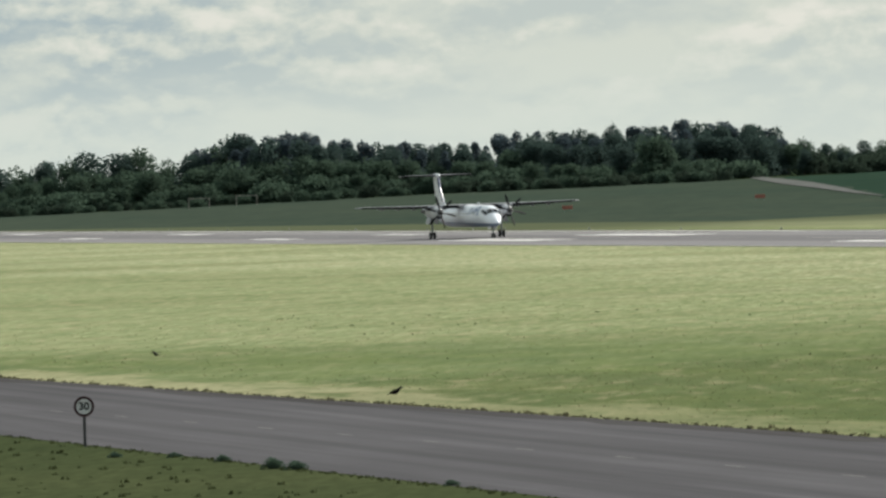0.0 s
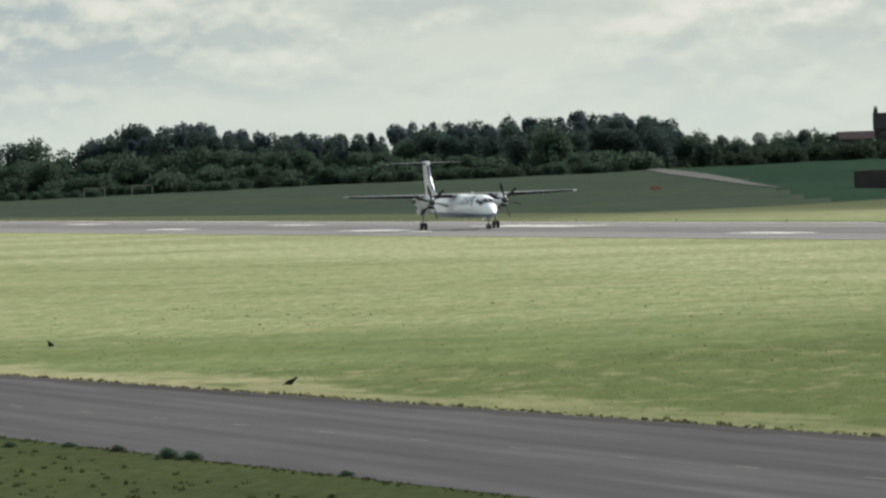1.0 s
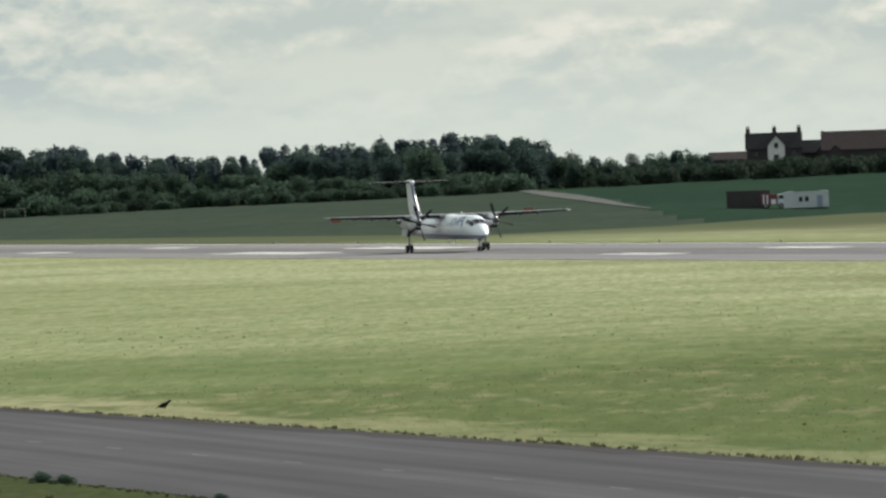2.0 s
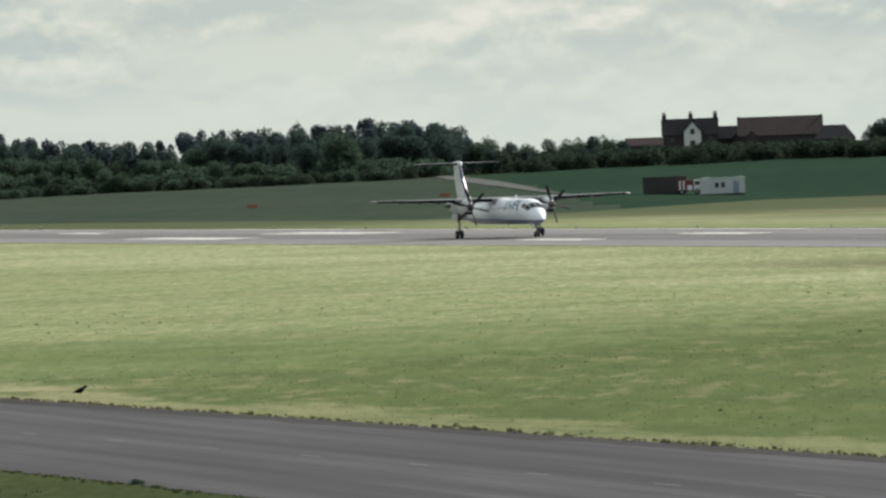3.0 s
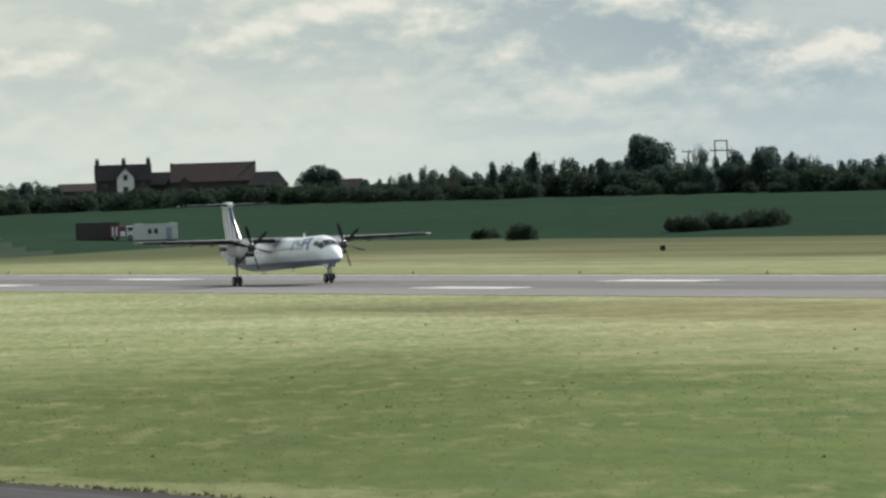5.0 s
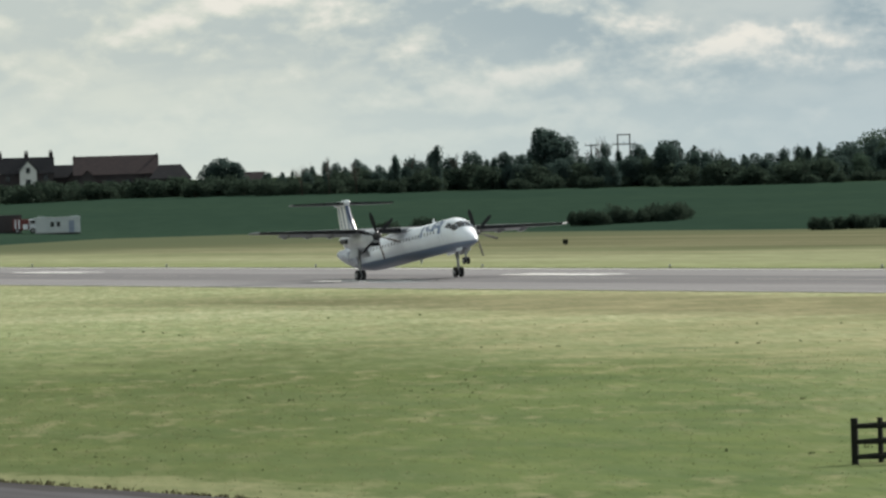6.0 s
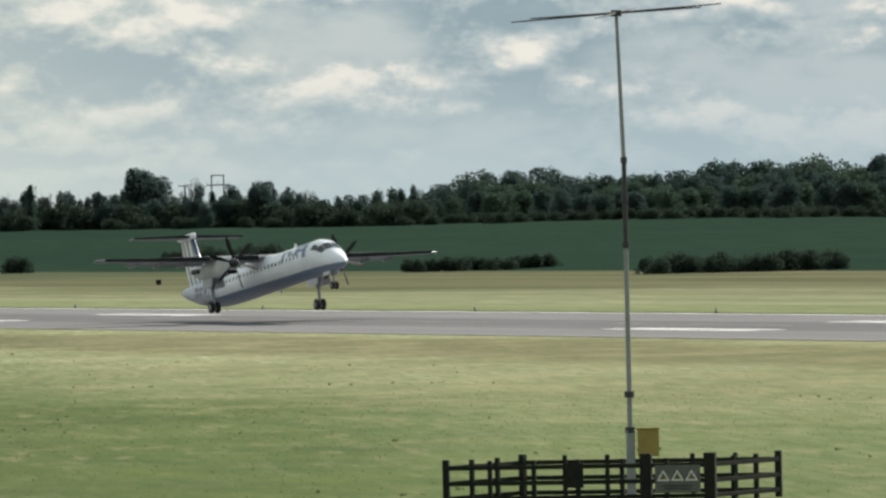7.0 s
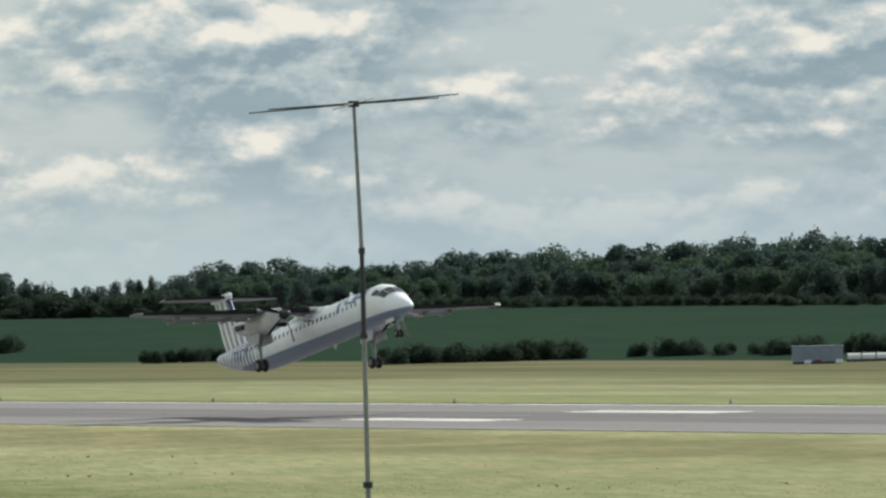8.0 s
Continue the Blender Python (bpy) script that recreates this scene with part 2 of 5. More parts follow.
def asphalt(name, base, light, tyre=False):
    m = Mat(name, 0.9, spec=0.04)
    long_ = m.noise((1 / 60, 1 / 1.4, 1), 4, 0.33, 0.66, RUN)
    patch = m.noise((1 / 14, 1 / 5, 1), 3, 0.4, 0.6, RUN)
    grit = m.noise(3.0, 3, 0.3, 0.7)
    c = m.mix(long_, base, light)
    c = m.mix(m.math("MULTIPLY", patch, 0.3), c, base)
    c = m.mix(m.math("MULTIPLY", grit, 0.25), c, col(0.05, 0.05, 0.052))
    m.bump(grit, 0.3, 0.02)
    return m.done(c)


M["runway"] = asphalt("runway_asphalt", col(0.175, 0.172, 0.18), col(0.235, 0.23, 0.235))
M["rubber"] = asphalt("rubbered_asphalt", col(0.125, 0.122, 0.13), col(0.18, 0.175, 0.182))
M["road"] = asphalt("road_asphalt", col(0.052, 0.051, 0.057), col(0.094, 0.092, 0.102))
M["silt"] = asphalt("silted_asphalt", col(0.030, 0.028, 0.029), col(0.055, 0.052, 0.055))
M["track"] = grass_mat("pale_track", col(0.135, 0.138, 0.140), col(0.105, 0.110, 0.108), col(0.060, 0.070, 0.058), (14, 5, 2))


def plain(name, a, b, size=0.5, rough=0.6, metal=0.0, spec=0.4, bump=0.0):
    m = Mat(name, rough, metal, spec)
    n = m.noise(1 / size, 5, 0.3, 0.7)
    n2 = m.noise(6 / size, 3, 0.35, 0.7)
    c = m.mix(n, a, b)
    c = m.mix(m.math("MULTIPLY", n2, 0.15), c, tuple(0.5 * v for v in a[:3]) + (1,))
    if bump: m.bump(n2, bump, 0.02)
    return m.done(c)


M["paint_line"] = plain("white_marking", col(0.80, 0.80, 0.78), col(0.66, 0.66, 0.65), 1.2, 0.7)
M["worn_line"] = plain("worn_marking", col(0.34, 0.34, 0.33), col(0.20, 0.20, 0.20), 0.4, 0.85, spec=0.05)
M["white"] = plain("white_gloss", col(0.77, 0.80, 0.85), col(0.71, 0.745, 0.80), 2.5, 0.28, spec=0.5)
M["grey_paint"] = plain("grey_gloss", col(0.40, 0.42, 0.45), col(0.34, 0.36, 0.40), 1.5, 0.35)
M["navy"] = plain("navy_paint", col(0.03, 0.06, 0.16), col(0.025, 0.05, 0.13), 1.0, 0.35)
M["sky_blue"] = plain("blue_paint", col(0.10, 0.16, 0.30), col(0.085, 0.14, 0.27), 1.0, 0.35)
M["boot"] = plain("black_rubber", col(0.012, 0.012, 0.014), col(0.019, 0.019, 0.021), 0.4, 0.7, spec=0.15)
M["tyre"] = plain("tyre_rubber", col(0.016, 0.016, 0.017), col(0.024, 0.024, 0.024), 0.2, 0.85)
M["steel"] = plain("grey_steel", col(0.30, 0.31, 0.32), col(0.22, 0.23, 0.24), 0.4, 0.45, 0.6)
M["galv"] = plain("galvanised_tube", col(0.30, 0.31, 0.31), col(0.22, 0.23, 0.23), 0.6, 0.5, 0.4)
M["dark_metal"] = plain("dark_metal", col(0.045, 0.045, 0.048), col(0.03, 0.03, 0.032), 0.3, 0.5)
M["timber_dark"] = plain("dark_timber", col(0.021, 0.023, 0.018), col(0.013, 0.014, 0.012), 0.25, 0.9, spec=0.15, bump=0.4)
M["yellow"] = plain("yellow_board", col(0.32, 0.24, 0.055), col(0.25, 0.19, 0.045), 0.3, 0.6)
M["orange"] = plain("orange_board", col(0.34, 0.125, 0.085), col(0.27, 0.10, 0.07), 0.5, 0.6)
M["red"] = plain("red_paint", col(0.17, 0.040, 0.040), col(0.13, 0.034, 0.034), 0.5, 0.5)
M["glass"] = plain("dark_glass", col(0.012, 0.015, 0.02), col(0.02, 0.022, 0.028), 0.6, 0.08, spec=0.6)
M["brick"] = plain("old_brick", col(0.072, 0.062, 0.064), col(0.054, 0.049, 0.053), 0.7, 0.95, spec=0.1, bump=0.3)
M["tile"] = plain("clay_tile", col(0.070, 0.054, 0.055), col(0.052, 0.043, 0.046), 0.9, 0.95, spec=0.08, bump=0.4)
M["slate"] = plain("dark_slate", col(0.04, 0.038, 0.042), col(0.03, 0.03, 0.034), 0.9, 0.9, spec=0.1, bump=0.3)
M["render"] = plain("white_render", col(0.72, 0.72, 0.70), col(0.6, 0.6, 0.58), 1.5, 0.9)
M["cabin"] = plain("pale_cabin", col(0.52, 0.55, 0.55), col(0.42, 0.46, 0.47), 1.0, 0.7)
M["rust"] = plain("brown_steel", col(0.052, 0.046, 0.047), col(0.040, 0.036, 0.039), 0.7, 0.7)
M["faded_line"] = plain("faded_marking", col(0.21, 0.21, 0.205), col(0.11, 0.11, 0.112), 0.4, 0.85, spec=0.05)
M["bark"] = plain("bark", col(0.06, 0.048, 0.036), col(0.035, 0.028, 0.022), 0.4, 0.95, bump=0.6)
M["feather"] = plain("black_feather", col(0.006, 0.006, 0.007), col(0.010, 0.010, 0.011), 0.1, 0.7, spec=0.1)
M["blue_grey"] = plain("blue_grey_panel", col(0.25, 0.29, 0.37), col(0.20, 0.24, 0.31), 0.8, 0.6)


def leaf_mat(name, a, b, through_light=0.5):
    """Leaves let some light through, and differ from bough to bough."""
    m = Mat(name, 0.9, spec=0.03)
    dim = tuple(0.62 * v for v in a[:3]) + (1,)
    c = m.mix(m.island(), a, b)
    c = m.mix(m.math("MULTIPLY", m.noise(6.0, 3, 0.35, 0.65), 0.5), c, dim)
    c = m.mix(m.math("MULTIPLY", m.object_random(), 0.35), c, dim)
    m.done(c)
    t, mx = m.node("ShaderNodeBsdfTranslucent"), m.node("ShaderNodeMixShader")
    m.put(t.inputs["Color"], c)
    mx.inputs[0].default_value = through_light
    m.nt.links.new(m.b.outputs[0], mx.inputs[1]); m.nt.links.new(t.outputs[0], mx.inputs[2])
    m.nt.links.new(mx.outputs[0], m.nt.nodes["Material Output"].inputs[0])
    return m.m


# broad, dark and pine greens are lifted and blued to hold distance haze
M["leaf"] = leaf_mat("broad_leaf", col(0.062, 0.100, 0.072), col(0.070, 0.108, 0.078))
M["leaf_dark"] = leaf_mat("hazy_dark_leaf", col(0.056, 0.088, 0.080), col(0.062, 0.096, 0.086))
M["needle"] = leaf_mat("hazy_pine_needle", col(0.068, 0.096, 0.112), col(0.074, 0.102, 0.118))
M["hedge_leaf"] = leaf_mat("hedge_leaf", col(0.040, 0.062, 0.046), col(0.048, 0.070, 0.052))
M["tuft"] = leaf_mat("tuft_blade", col(0.050, 0.050, 0.030), col(0.150, 0.145, 0.085))

# ---- small builders ----


def part(name, bm, material, parent=None, label="", smooth=False):
    me = bpy.data.meshes.new(name)
    bm.to_mesh(me)
    bm.free()
    me.materials.append(material)
    if smooth:
        for p in me.polygons: p.use_smooth = True
    ob = new(name, me)
    if parent is not None: ob.parent = parent
    if label: ob["label"] = label
    return ob


def thing(name, m, label, category, group="", kind=""):
    e = new(name)
    e.matrix_basis = m
    return tagged(e, label, category, group, kind)


def polar(az, r, z=0.0):
    return Vector((r * math.sin(radians(az)), r * math.cos(radians(az)), z))


_q = radians(HEAD)
ALONG, ACROSS = Vector((math.sin(_q), -math.cos(_q), 0)), Vector((math.cos(_q), math.sin(_q), 0))


def rwy(s, lat, z=0.0):
    """A point s metres along the take-off run and lat metres beyond its line, seen from the camera."""
    return ALONG * s + ACROSS * (SPAN + lat) + Vector((0, 0, z))


def box(bm, size, at=(0, 0, 0), turn=None, bevel=0.0):
    m = Matrix.Translation(at) @ (turn if turn else Matrix()) @ Matrix.Diagonal((*size, 1))
    made = bmesh.ops.create_cube(bm, size=1.0, matrix=m)
    if bevel:
        edges = {e for v in made["verts"] for e in v.link_edges}
        bmesh.ops.bevel(bm, geom=list(edges), offset=bevel, segments=1, affect="EDGES")
    return bm


def boxed(size, at=(0, 0, 0), turn=None, bevel=0.0):
    return box(bmesh.new(), size, at, turn, bevel)


def tube(bm, a, b, ra, rb=None, seg=10):
    a, b = Vector(a), Vector(b)
    rb = ra if rb is None else rb
    d = b - a
    m = Matrix.Translation((a + b) / 2) @ d.to_track_quat("Z", "Y").to_matrix().to_4x4()
    bmesh.ops.create_cone(bm, cap_ends=True, segments=seg, radius1=ra, radius2=rb, depth=d.length, matrix=m)
    return bm


def tubed(a, b, ra, rb=None, seg=10):
    return tube(bmesh.new(), a, b, ra, rb, seg)


def loft(bm, rings, close=True):
    """Skin a list of rings of equal length."""
    vs = [[bm.verts.new(p) for p in ring] for ring in rings]
    n = len(vs[0])
    for a, b in zip(vs, vs[1:]):
        for i in range(n):
            j = (i + 1) % n
            bm.faces.new((a[i], a[j], b[j], b[i]))
    if close:
        bm.faces.new(list(reversed(vs[0])))
        bm.faces.new(vs[-1])
    bmesh.ops.recalc_face_normals(bm, faces=bm.faces[:])
    return bm


def lerp_table(table, x):
    xs = [p[0] for p in table]
    i = min(max(sum(v <= x for v in xs), 1), len(xs) - 1)
    (xa, *ya), (xb, *yb) = table[i - 1], table[i]
    k = min(max((x - xa) / (xb - xa), 0), 1)
    vals = [p + (q - p) * k for p, q in zip(ya, yb)]
    return vals[0] if len(vals) == 1 else vals


# ---- the ground ----
# azimuth: range at which the land begins to rise, range and height of the foot of the woods
LAND = [(-180, 1500, 1800, 0), (-14, 1560, 1790, 0.6), (-11, 1450, 1750, 1.3), (-8, 1230, 1660, 3.2), (-5.8, 1080, 1610, 4.1),
        (-4.6, 1120, 1590, 4.9), (-3.2, 1235, 1550, 5.6), (-2, 1232, 1500, 5.5), (0, 1110, 1450, 5.2), (1.6, 1035, 1400, 4.9),
        (4.2, 930, 1350, 5.1), (7.2, 815, 1300, 3.9), (10, 780, 1290, 3.5), (180, 1500, 1800, 0)]


def height(az, r):
    r0, r1, z1 = lerp_table(LAND, az)
    if r <= r0: return 0.0
    if r <= r1:
        k = (r - r0) / (r1 - r0)
        return z1 * (0.75 * k + 0.25 * k * k * (3 - 2 * k))
    return z1 + 0.0035 * min(r - r1, 900)


def on_land(az, r, dz=0.0):
    return polar(az, r, height(az, r) + dz)


def build_ground():
    azs = [-180 + 6 * i for i in range(28)] + [-13 + 0.1 * i for i in range(231)] + [12 + 6 * i for i in range(28)]
    near = [1.5, 40, 90, 140, 190, 240, 300, 360, 420, 470]
    verts, faces, mats = [(0, 0, 0)], [], []
    cols = []
    for az in azs:
        r0, r1, _ = lerp_table(LAND, az)
        edge = (SPAN + 27) / math.sin(radians(HEAD + az)) if -13.5 < az < 40 else 700
        edge = min(max(edge, 480), r0 - 5)
        rs = near + [edge, edge + (r0 - edge) * 0.55, r0 - 2] + [r0 + (r1 - r0) * k / 10 for k in range(11)] + [r1 + 60, r1 + 160, r1 + 400, r1 + 900, 4800]
        cols.append(range(len(verts), len(verts) + len(rs)))
        verts += [tuple(on_land(az, r)) for r in rs]
    n = len(cols[0])
    for i in range(len(cols)):
        a, b = cols[i], cols[(i + 1) % len(cols)]
        faces.append((0, b[0], a[0])); mats.append(0)
        for k in range(n - 1):
            faces.append((a[k], b[k], b[k + 1], a[k + 1]))
            az = azs[i]
            if k < 10: mats.append(0)
            elif k < 12: mats.append(1)
            elif k < 13: mats.append(3)
            elif k < 23: mats.append(3 if az < -4.68 - 0.00261 * (1120 + 46 * (k - 12) - 1280) or az > 30 else 2)
            else: mats.append(4)
    me = bpy.data.meshes.new("ground")
    me.from_pydata(verts, [], faces)
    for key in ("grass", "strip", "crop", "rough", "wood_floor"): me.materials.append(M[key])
    for p, k in zip(me.polygons, mats): p.material_index, p.use_smooth = k, True
    me.validate()
    ob = new("ground", me)
    tagged(ob, "mown airfield grass rising to green crop fields", "grass", kind="structure")
    return ob


ground = build_ground()


def strip(name, edge_a, edge_b, material, z, label, category, parent=None, kind="structure", thick=0.0):
    """A flat strip between two lists of points."""
    bm = bmesh.new()
    va = [bm.verts.new((p.x, p.y, p.z + z)) for p in edge_a]
    vb = [bm.verts.new((p.x, p.y, p.z + z)) for p in edge_b]
    for i in range(len(va) - 1):
        f = bm.faces.new((va[i], va[i + 1], vb[i + 1], vb[i]))
        f.normal_update()
        if f.normal.z < 0: f.normal_flip()
    ob = part(name, bm, material, parent)
    return tagged(ob, label, category, kind=kind) if parent is None else ob


EAST, WEST = 26.0, -19.2     # far and near edge of the runway
MID = (EAST + WEST) / 2
RS = [-2600 + 100 * i for i in range(36)]
runway = strip("runway", [rwy(s, WEST) for s in RS], [rwy(s, EAST) for s in RS], M["runway"], 0.03,
               "grey asphalt runway with darker rubbered middle", "runway")
strip("rubber_band", [rwy(s, MID - 9) for s in RS], [rwy(s, MID + 7) for s in RS], M["rubber"], 0.036, "", "", runway)
for lat, key in ((WEST + 1.2, "worn_line"), (EAST - 0.9, "paint_line")):
    strip("edge_line", [rwy(s, lat - 0.45) for s in RS], [rwy(s, lat + 0.45) for s in RS], M[key], 0.042, "", "", runway)
for k, s in enumerate([-1310, -1172, -1034, -896, -757, -620, -481, -342]):
    for side in (-8.6, 8.4):
        long_ = 46 if s == -896 else 22.5
        for off in ((-2.2, 0, 2.2) if s == -896 else (-0.95, 0.95)):
            lat = MID + side + off
            start = s - 24 if s == -896 else s
            strip("touchdown_bar", [rwy(start, lat - 0.6), rwy(start + long_, lat - 0.6)],
                  [rwy(start, lat + 0.6), rwy(start + long_, lat + 0.6)], M["paint_line"], 0.048, "", "", runway)
for i in range(30):
    s = -1500 + 50 * i
    strip("centre_dash", [rwy(s, MID - 0.25), rwy(s + 28, MID - 0.25)], [rwy(s, MID + 0.25), rwy(s + 28, MID + 0.25)],
          M["worn_line"], 0.046, "", "", runway)
strip("grass_lip", [rwy(s, EAST) for s in RS], [rwy(s, EAST + 2.0) for s in RS], M["lip"], 0.028, "", "", runway)

# perimeter road in the foreground


def road_edge(s, far):
    return rwy(s, -162 + 0.051 * (s + 267)) if far else rwy(s, -180.8 + 0.03 * (s + 267))


def road_mid(s):
    return -172.4 + 0.055 * (s + 267)


RR = [-700 + 25 * i for i in range(34)]
road = strip("road", [road_edge(s, False) for s in RR], [road_edge(s, True) for s in RR], M["road"], 0.03,
             "dark asphalt perimeter road with short white dashes", "road")
verge = strip("verge", [rwy(s, -232) for s in RR], [road_edge(s, False) for s in RR], M["verge"], 0.02,
              "rough green verge beside the perimeter road", "grass")
def inset(s, d):
    return road_edge(s, True) - ACROSS * d


rw = random.Random(12)
RF = [-500 + 4 * i for i in range(110)]
strip("silted_edge", [inset(s, 1.5 + rw.uniform(-0.35, 0.35)) for s in RF], [inset(s, 0.0) for s in RF], M["silt"], 0.034, "", "", road)
for i in range(26):
    s = -389.5 + 10.1 * i
    lat = road_mid(s)
    strip("centre_dash", [rwy(s, lat - 0.06), rwy(s + 2.0, lat)], [rwy(s, lat + 0.06), rwy(s + 2.0, lat + 0.12)],
          M["faded_line"], 0.036, "", "", road)
for s, ln in ((-199, 5.0),):
    lat = road_edge(s, True).dot(ACROSS) - SPAN - 2.2
    strip("edge_dash", [rwy(s, lat - 0.15), rwy(s + ln, lat)], [rwy(s, lat + 0.15), rwy(s + ln, lat + 0.3)], M["worn_line"], 0.036, "", "", road)

# ---- far woods, hedges and trees ----


def crown_mesh(name, seed, blobs, leaves, size, material):
    """A crown of many small leaf sprays on and in a few boughs; unit height about 1, base at 0."""
    rnd = random.Random(seed)
    verts, faces = [], []
    for i in range(leaves):
        cx, cy, cz, rad, rz = blobs[rnd.randrange(len(blobs))]
        d = Vector((rnd.gauss(0, 1), rnd.gauss(0, 1), rnd.gauss(0, 1))).normalized()
        deep = rnd.random()
        k = rnd.uniform(0.78, 1.04) if deep < 0.66 else rnd.uniform(0.35, 0.8) if deep < 0.9 else rnd.uniform(1.0, 1.2)
        c = Vector((cx + d.x * rad * k, cy + d.y * rad * k, cz + d.z * rz * k))
        s = size * rnd.uniform(0.5, 1.5)
        t = Euler((rnd.uniform(0, 6.3), rnd.uniform(0, 6.3), rnd.uniform(0, 6.3))).to_matrix()
        verts += [tuple(c + t @ (Vector(p) * s)) for p in ((-1, -0.7, 0), (1, -0.5, 0.1), (0.1, 1.1, -0.1))]
        faces.append((3 * i, 3 * i + 1, 3 * i + 2))
    me = bpy.data.meshes.new(name)
    me.from_pydata(verts, [], faces)
    me.materials.append(material)
    return me


def trunk_mesh(seed, h, r0, limbs):
    rnd = random.Random(seed)
    bm = bmesh.new()
    p, r = Vector((0, 0, -0.02)), r0
    for k in range(4):
        n = p + Vector((rnd.uniform(-0.02, 0.02), rnd.uniform(-0.02, 0.02), h / 4))
        tube(bm, p, n, r, r * 0.78, 7)
        p, r = n, r * 0.78
    for _ in range(limbs):
        z = rnd.uniform(0.25, 0.9) * h
        a = rnd.uniform(0, 6.28)
        q = Vector((math.cos(a) * rnd.uniform(0.12, 0.26), math.sin(a) * rnd.uniform(0.12, 0.26), z + rnd.uniform(0.1, 0.25)))
        tube(bm, (0, 0, z), q, r0 * 0.4, r0 * 0.12, 5)
    me = bpy.data.meshes.new("trunk")
    bm.to_mesh(me); bm.free()
    me.materials.append(M["bark"])
    return me


def lobes(seed, n, spread, low, high, rad, rz):
    rnd = random.Random(seed)
    out = []
    for i in range(n):
        a, z = rnd.uniform(0, 6.28), rnd.uniform(low, high)
        w = spread * (1 - 0.55 * max(0, (z - low) / (high - low + 0.01)))
        d = w * math.sqrt(rnd.random())
        out.append((d * math.cos(a), d * math.sin(a), z, rad * rnd.uniform(0.7, 1.2), rz * rnd.uniform(0.7, 1.2)))
    return out


KINDS = {}


def tree_kind(key, variants, make_blobs, leaves, size, leaf, trunk_h, trunk_r, label, category):
    protos = []
    for v in range(variants):
        seed = hash_of(key) + v * 17
        cm = crown_mesh("crown", seed, make_blobs(seed), leaves, size, leaf)
        protos.append((cm, trunk_mesh(seed, trunk_h, trunk_r, 7)))
    KINDS[key] = (protos, label, category)


def hash_of(s):
    return sum(ord(ch) * (i + 3) for i, ch in enumerate(s))


tree_kind("broadleaf_tree", 6, lambda s: lobes(s, 13, 0.30, 0.14, 0.76, 0.23, 0.23), 3200, 0.022, M["leaf"], 0.6, 0.028,
          "broad green deciduous tree at the wood's edge", "tree")
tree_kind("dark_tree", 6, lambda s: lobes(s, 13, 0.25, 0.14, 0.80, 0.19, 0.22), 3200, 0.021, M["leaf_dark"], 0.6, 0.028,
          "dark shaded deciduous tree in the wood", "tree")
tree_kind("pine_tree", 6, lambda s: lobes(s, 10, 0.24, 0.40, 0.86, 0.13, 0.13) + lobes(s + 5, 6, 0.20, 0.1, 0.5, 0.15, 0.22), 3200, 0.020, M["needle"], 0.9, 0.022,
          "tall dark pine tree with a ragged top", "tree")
tree_kind("poplar_tree", 4, lambda s: lobes(s, 11, 0.12, 0.12, 0.88, 0.11, 0.2), 2400, 0.018, M["leaf_dark"], 0.9, 0.02,
          "narrow upright dark tree in the hedgerow", "tree")
tree_kind("bush", 5, lambda s: lobes(s, 10, 0.62, 0.12, 0.60, 0.36, 0.36), 2000, 0.045, M["hedge_leaf"], 0.35, 0.03,
          "rounded dark green bush at the field edge", "bush")
tree_kind("shrub", 4, lambda s: lobes(s, 10, 0.62, 0.12, 0.60, 0.36, 0.36), 2000, 0.045, M["leaf"], 0.35, 0.03,
          "dense green shrub in the hedge", "bush")


def plant(kind, az, r, h, wide=1.0, group="", rnd=random):
    protos, label, category = KINDS[kind]
    cm, tm = protos[rnd.randrange(len(protos))]
    e = new(kind)
    e.matrix_basis = Matrix.Translation(on_land(az, r, -0.05)) @ Matrix.Rotation(rnd.uniform(0, 6.28), 4, "Z") @ Matrix.Diagonal((h * wide, h * wide, h * 1.05, 1))
    for n, me in (("trunk", tm), ("crown", cm)):
        o = new(n, me)
        o.parent = e
    return tagged(e, label, category, group)


def top_of(el, r):
    return EYE[2] + r * math.tan(radians(el))


# skyline of the woods: azimuth, elevation of the tree tops
SKY_WEST = [(-13, 0.02), (-11.6, 0.05), (-11.1, 0.08), (-10.6, 0.155), (-10.2, 0.185), (-10.0, 0.16), (-9.93, 0.12), (-9.6, 0.20), (-9.2, 0.26), (-9.0, 0.262),
            (-8.6, 0.215), (-8.2, 0.165), (-7.9, 0.165), (-7.55, 0.15), (-7.45, 0.235), (-7.2, 0.225), (-6.8, 0.205), (-6.3, 0.25), (-5.9, 0.245), (-5.6, 0.225), (-5.4, 0.13)]
SKY_MID = [(-5.5, 0.11), (-5.2, 0.105), (-4.9, 0.06), (-4.6, 0.085), (-4.35, 0.10), (-4.2, 0.02)]
SKY_ROW = [(-2.05, 0.03), (-1.8, 0.075), (-1.4, 0.09), (-1.0, 0.10), (-0.7, 0.14), (-0.3, 0.125), (0.0, 0.13), (0.6, 0.14), (1.0, 0.13), (1.6, 0.07), (2.0, 0.085)]
SKY_EAST = [(1.9, 0.05), (2.15, 0.12), (2.55, 0.195), (2.85, 0.215), (3.3, 0.16), (3.8, 0.165), (4.3, 0.21), (4.8, 0.245), (5.3, 0.225), (5.8, 0.245),
            (6.3, 0.25), (7.0, 0.285), (7.5, 0.26), (9, 0.25), (11, 0.2)]


